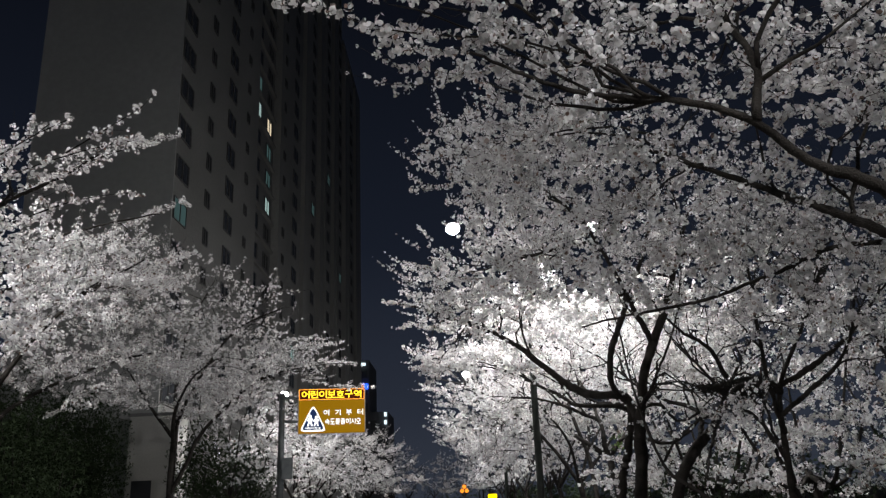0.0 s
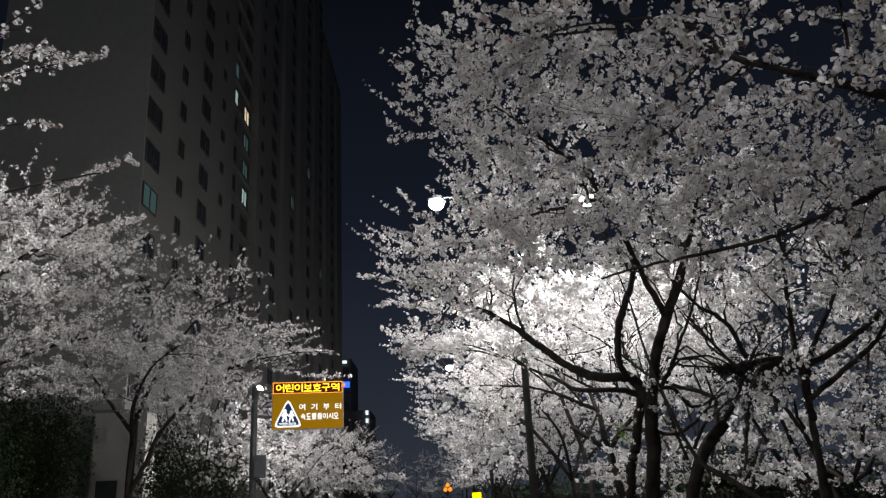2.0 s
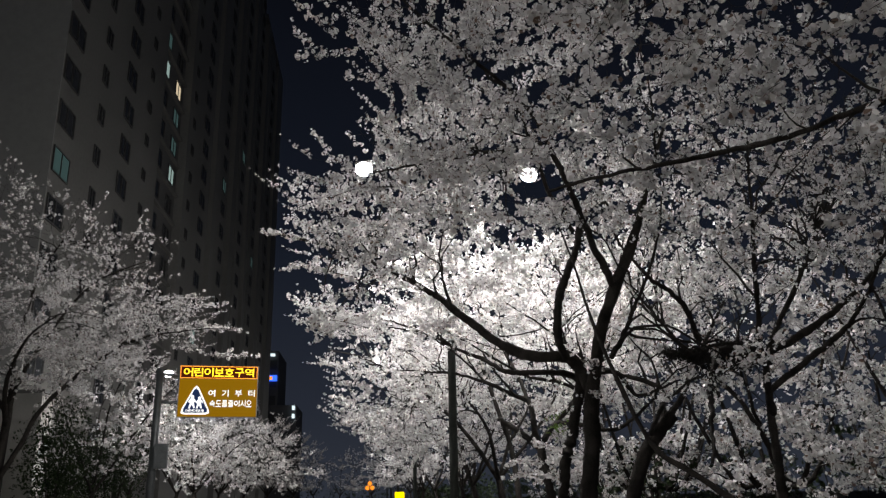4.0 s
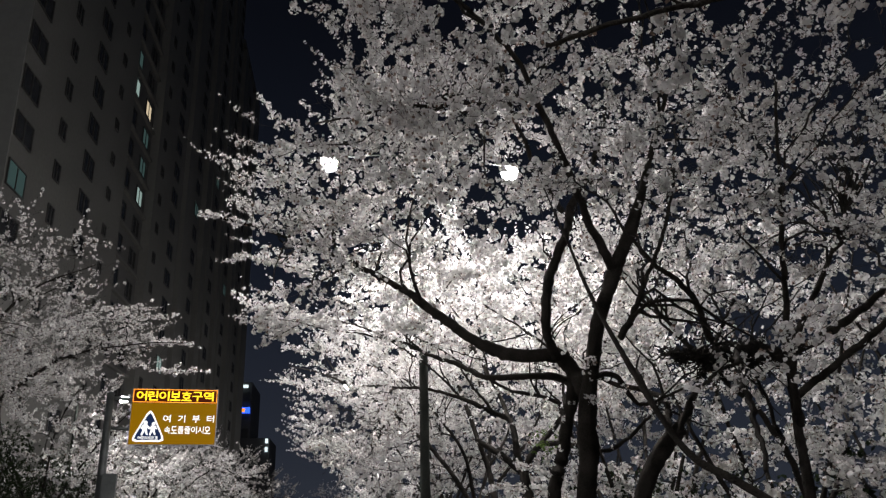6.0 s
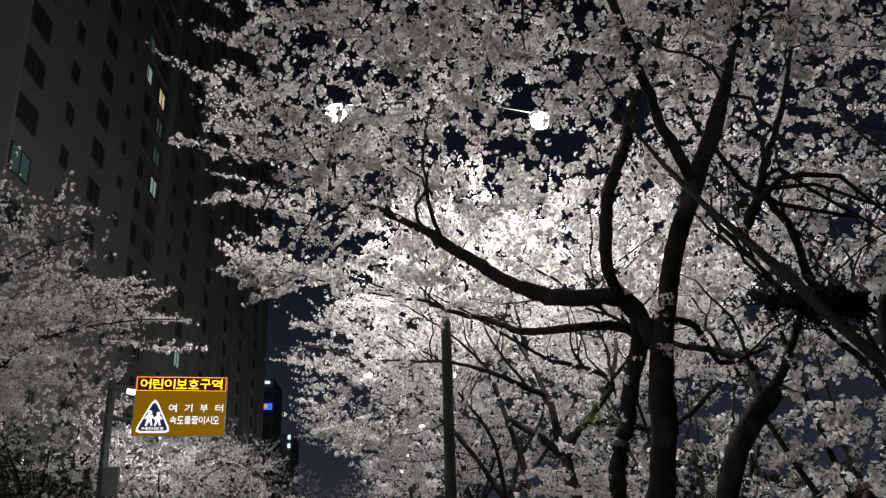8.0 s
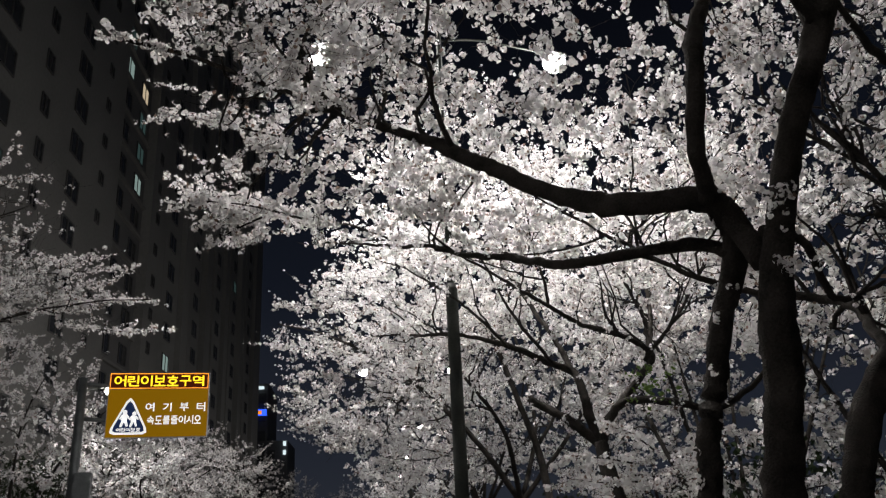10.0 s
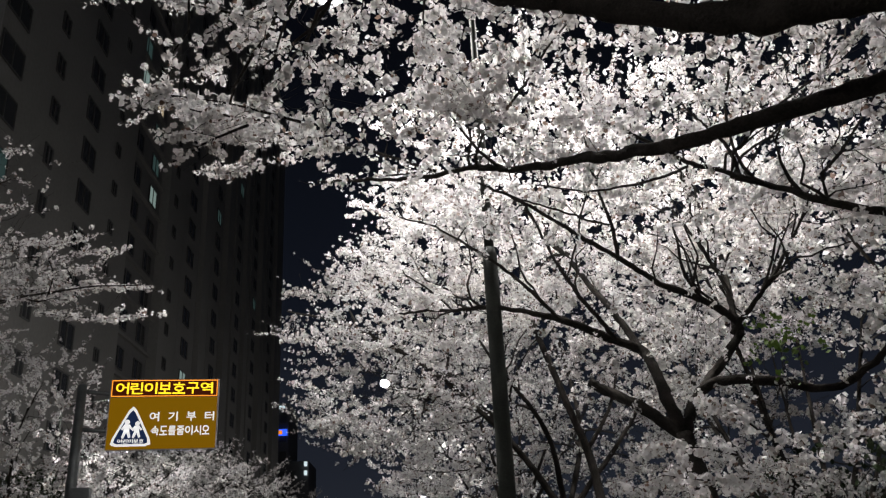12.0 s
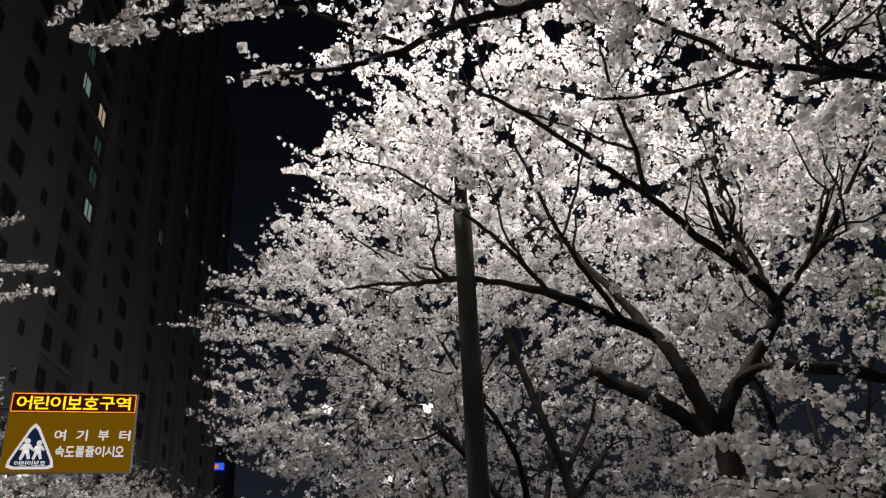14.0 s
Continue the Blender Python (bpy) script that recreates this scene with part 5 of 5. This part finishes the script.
for k, (x, y, h, w) in enumerate(((-8.8, 12.4, 3.4, 1.2), (-9.4, 19.0, 2.6, 1.1), (-12.3, 22.0, 4.6, 1.6), (-11.0, 20.6, 4.4, 1.5), (-10.9, 17.6, 4.0, 1.5), (-12.4, 26.5, 4.2, 1.6), (-11.0, 36.4, 3.4, 1.2), (-12.2, 17.0, 4.4, 1.6), (-15.0, 30.5, 4.4, 1.7), (-15.9, 36.0, 6.9, 1.4), (-17.6, 36.4, 7.6, 1.7), (-19.6, 36.0, 7.8, 1.9), (-21.6, 36.2, 7.6, 1.8), (-10.4, 33.5, 5.0, 1.4), (-9.8, 38.0, 4.6, 1.5))):
    shrub(x, y, h, w, 200 + k)


def hedge(x0, y0, x1, y1, h, w, seed, leaf):
    """An added loose evergreen hedge from one end to the other: short stems and leaf tufts, thinner towards its ragged
    top.
    """
    rng = np.random.default_rng(seed)
    run = math.hypot(x1 - x0, y1 - y0)
    root = empty("filler_hedge", (x0, y0, -0.16), "added dark hedge that fills the gaps behind the cherry trunks", "hedge", "evergreen hedges")
    along = np.array(((x1 - x0) / run, (y1 - y0) / run, 0))
    across = np.array((-along[1], along[0], 0))
    vs, fs = [], []
    for at in np.arange(0.3, run, 1.1):
        foot = along * at + across * rng.uniform(-0.3, 0.3) * w
        line = [foot, foot + np.array((rng.uniform(-0.2, 0.2), rng.uniform(-0.2, 0.2), h * 0.5)), foot + np.array((rng.uniform(-0.3, 0.3), rng.uniform(-0.3, 0.3), h * 0.85))]
        tube(line, [0.03, 0.022, 0.01], 4, vs, fs)
    o = new("stem", mesh_from("stem", vs, fs, BARK, True))
    o.parent = root
    tagged(o, kind="stuff")
    k = int(run * h * 26 * (0.1 / leaf) ** 2)
    at, up = rng.uniform(0, run, k), rng.uniform(0.04, 1, k) ** 0.8
    crest = h * (1 + 0.16 * np.sin(at * 0.9 + seed) + 0.1 * np.sin(at * 2.3))
    p = at[:, None] * along + rng.uniform(-0.5, 0.5, (k, 1)) * w * across
    p[:, 2] = up * crest + rng.standard_normal(k) * 0.06
    o = new("foliage", blossom_mesh("foliage", p, leaf * rng.uniform(0.7, 1.3, k), flower_clusters(rng, 8, 5, "leaf"), rng, DARK))
    o.parent = root
    tagged(o, kind="stuff")


# Unseen hedges, added to keep the gaps between the trunks dark.
hedge(7.3, 21.0, 7.3, 58.0, 2.3, 1.0, 301, 0.13)
hedge(7.3, 58.0, 7.0, 124.0, 2.4, 1.2, 302, 0.2)
hedge(7.0, 128.0, -12.0, 128.0, 3.2, 1.2, 303, 0.2)
hedge(11.8, 9.0, 11.8, 40.0, 2.8, 1.2, 304, 0.15)
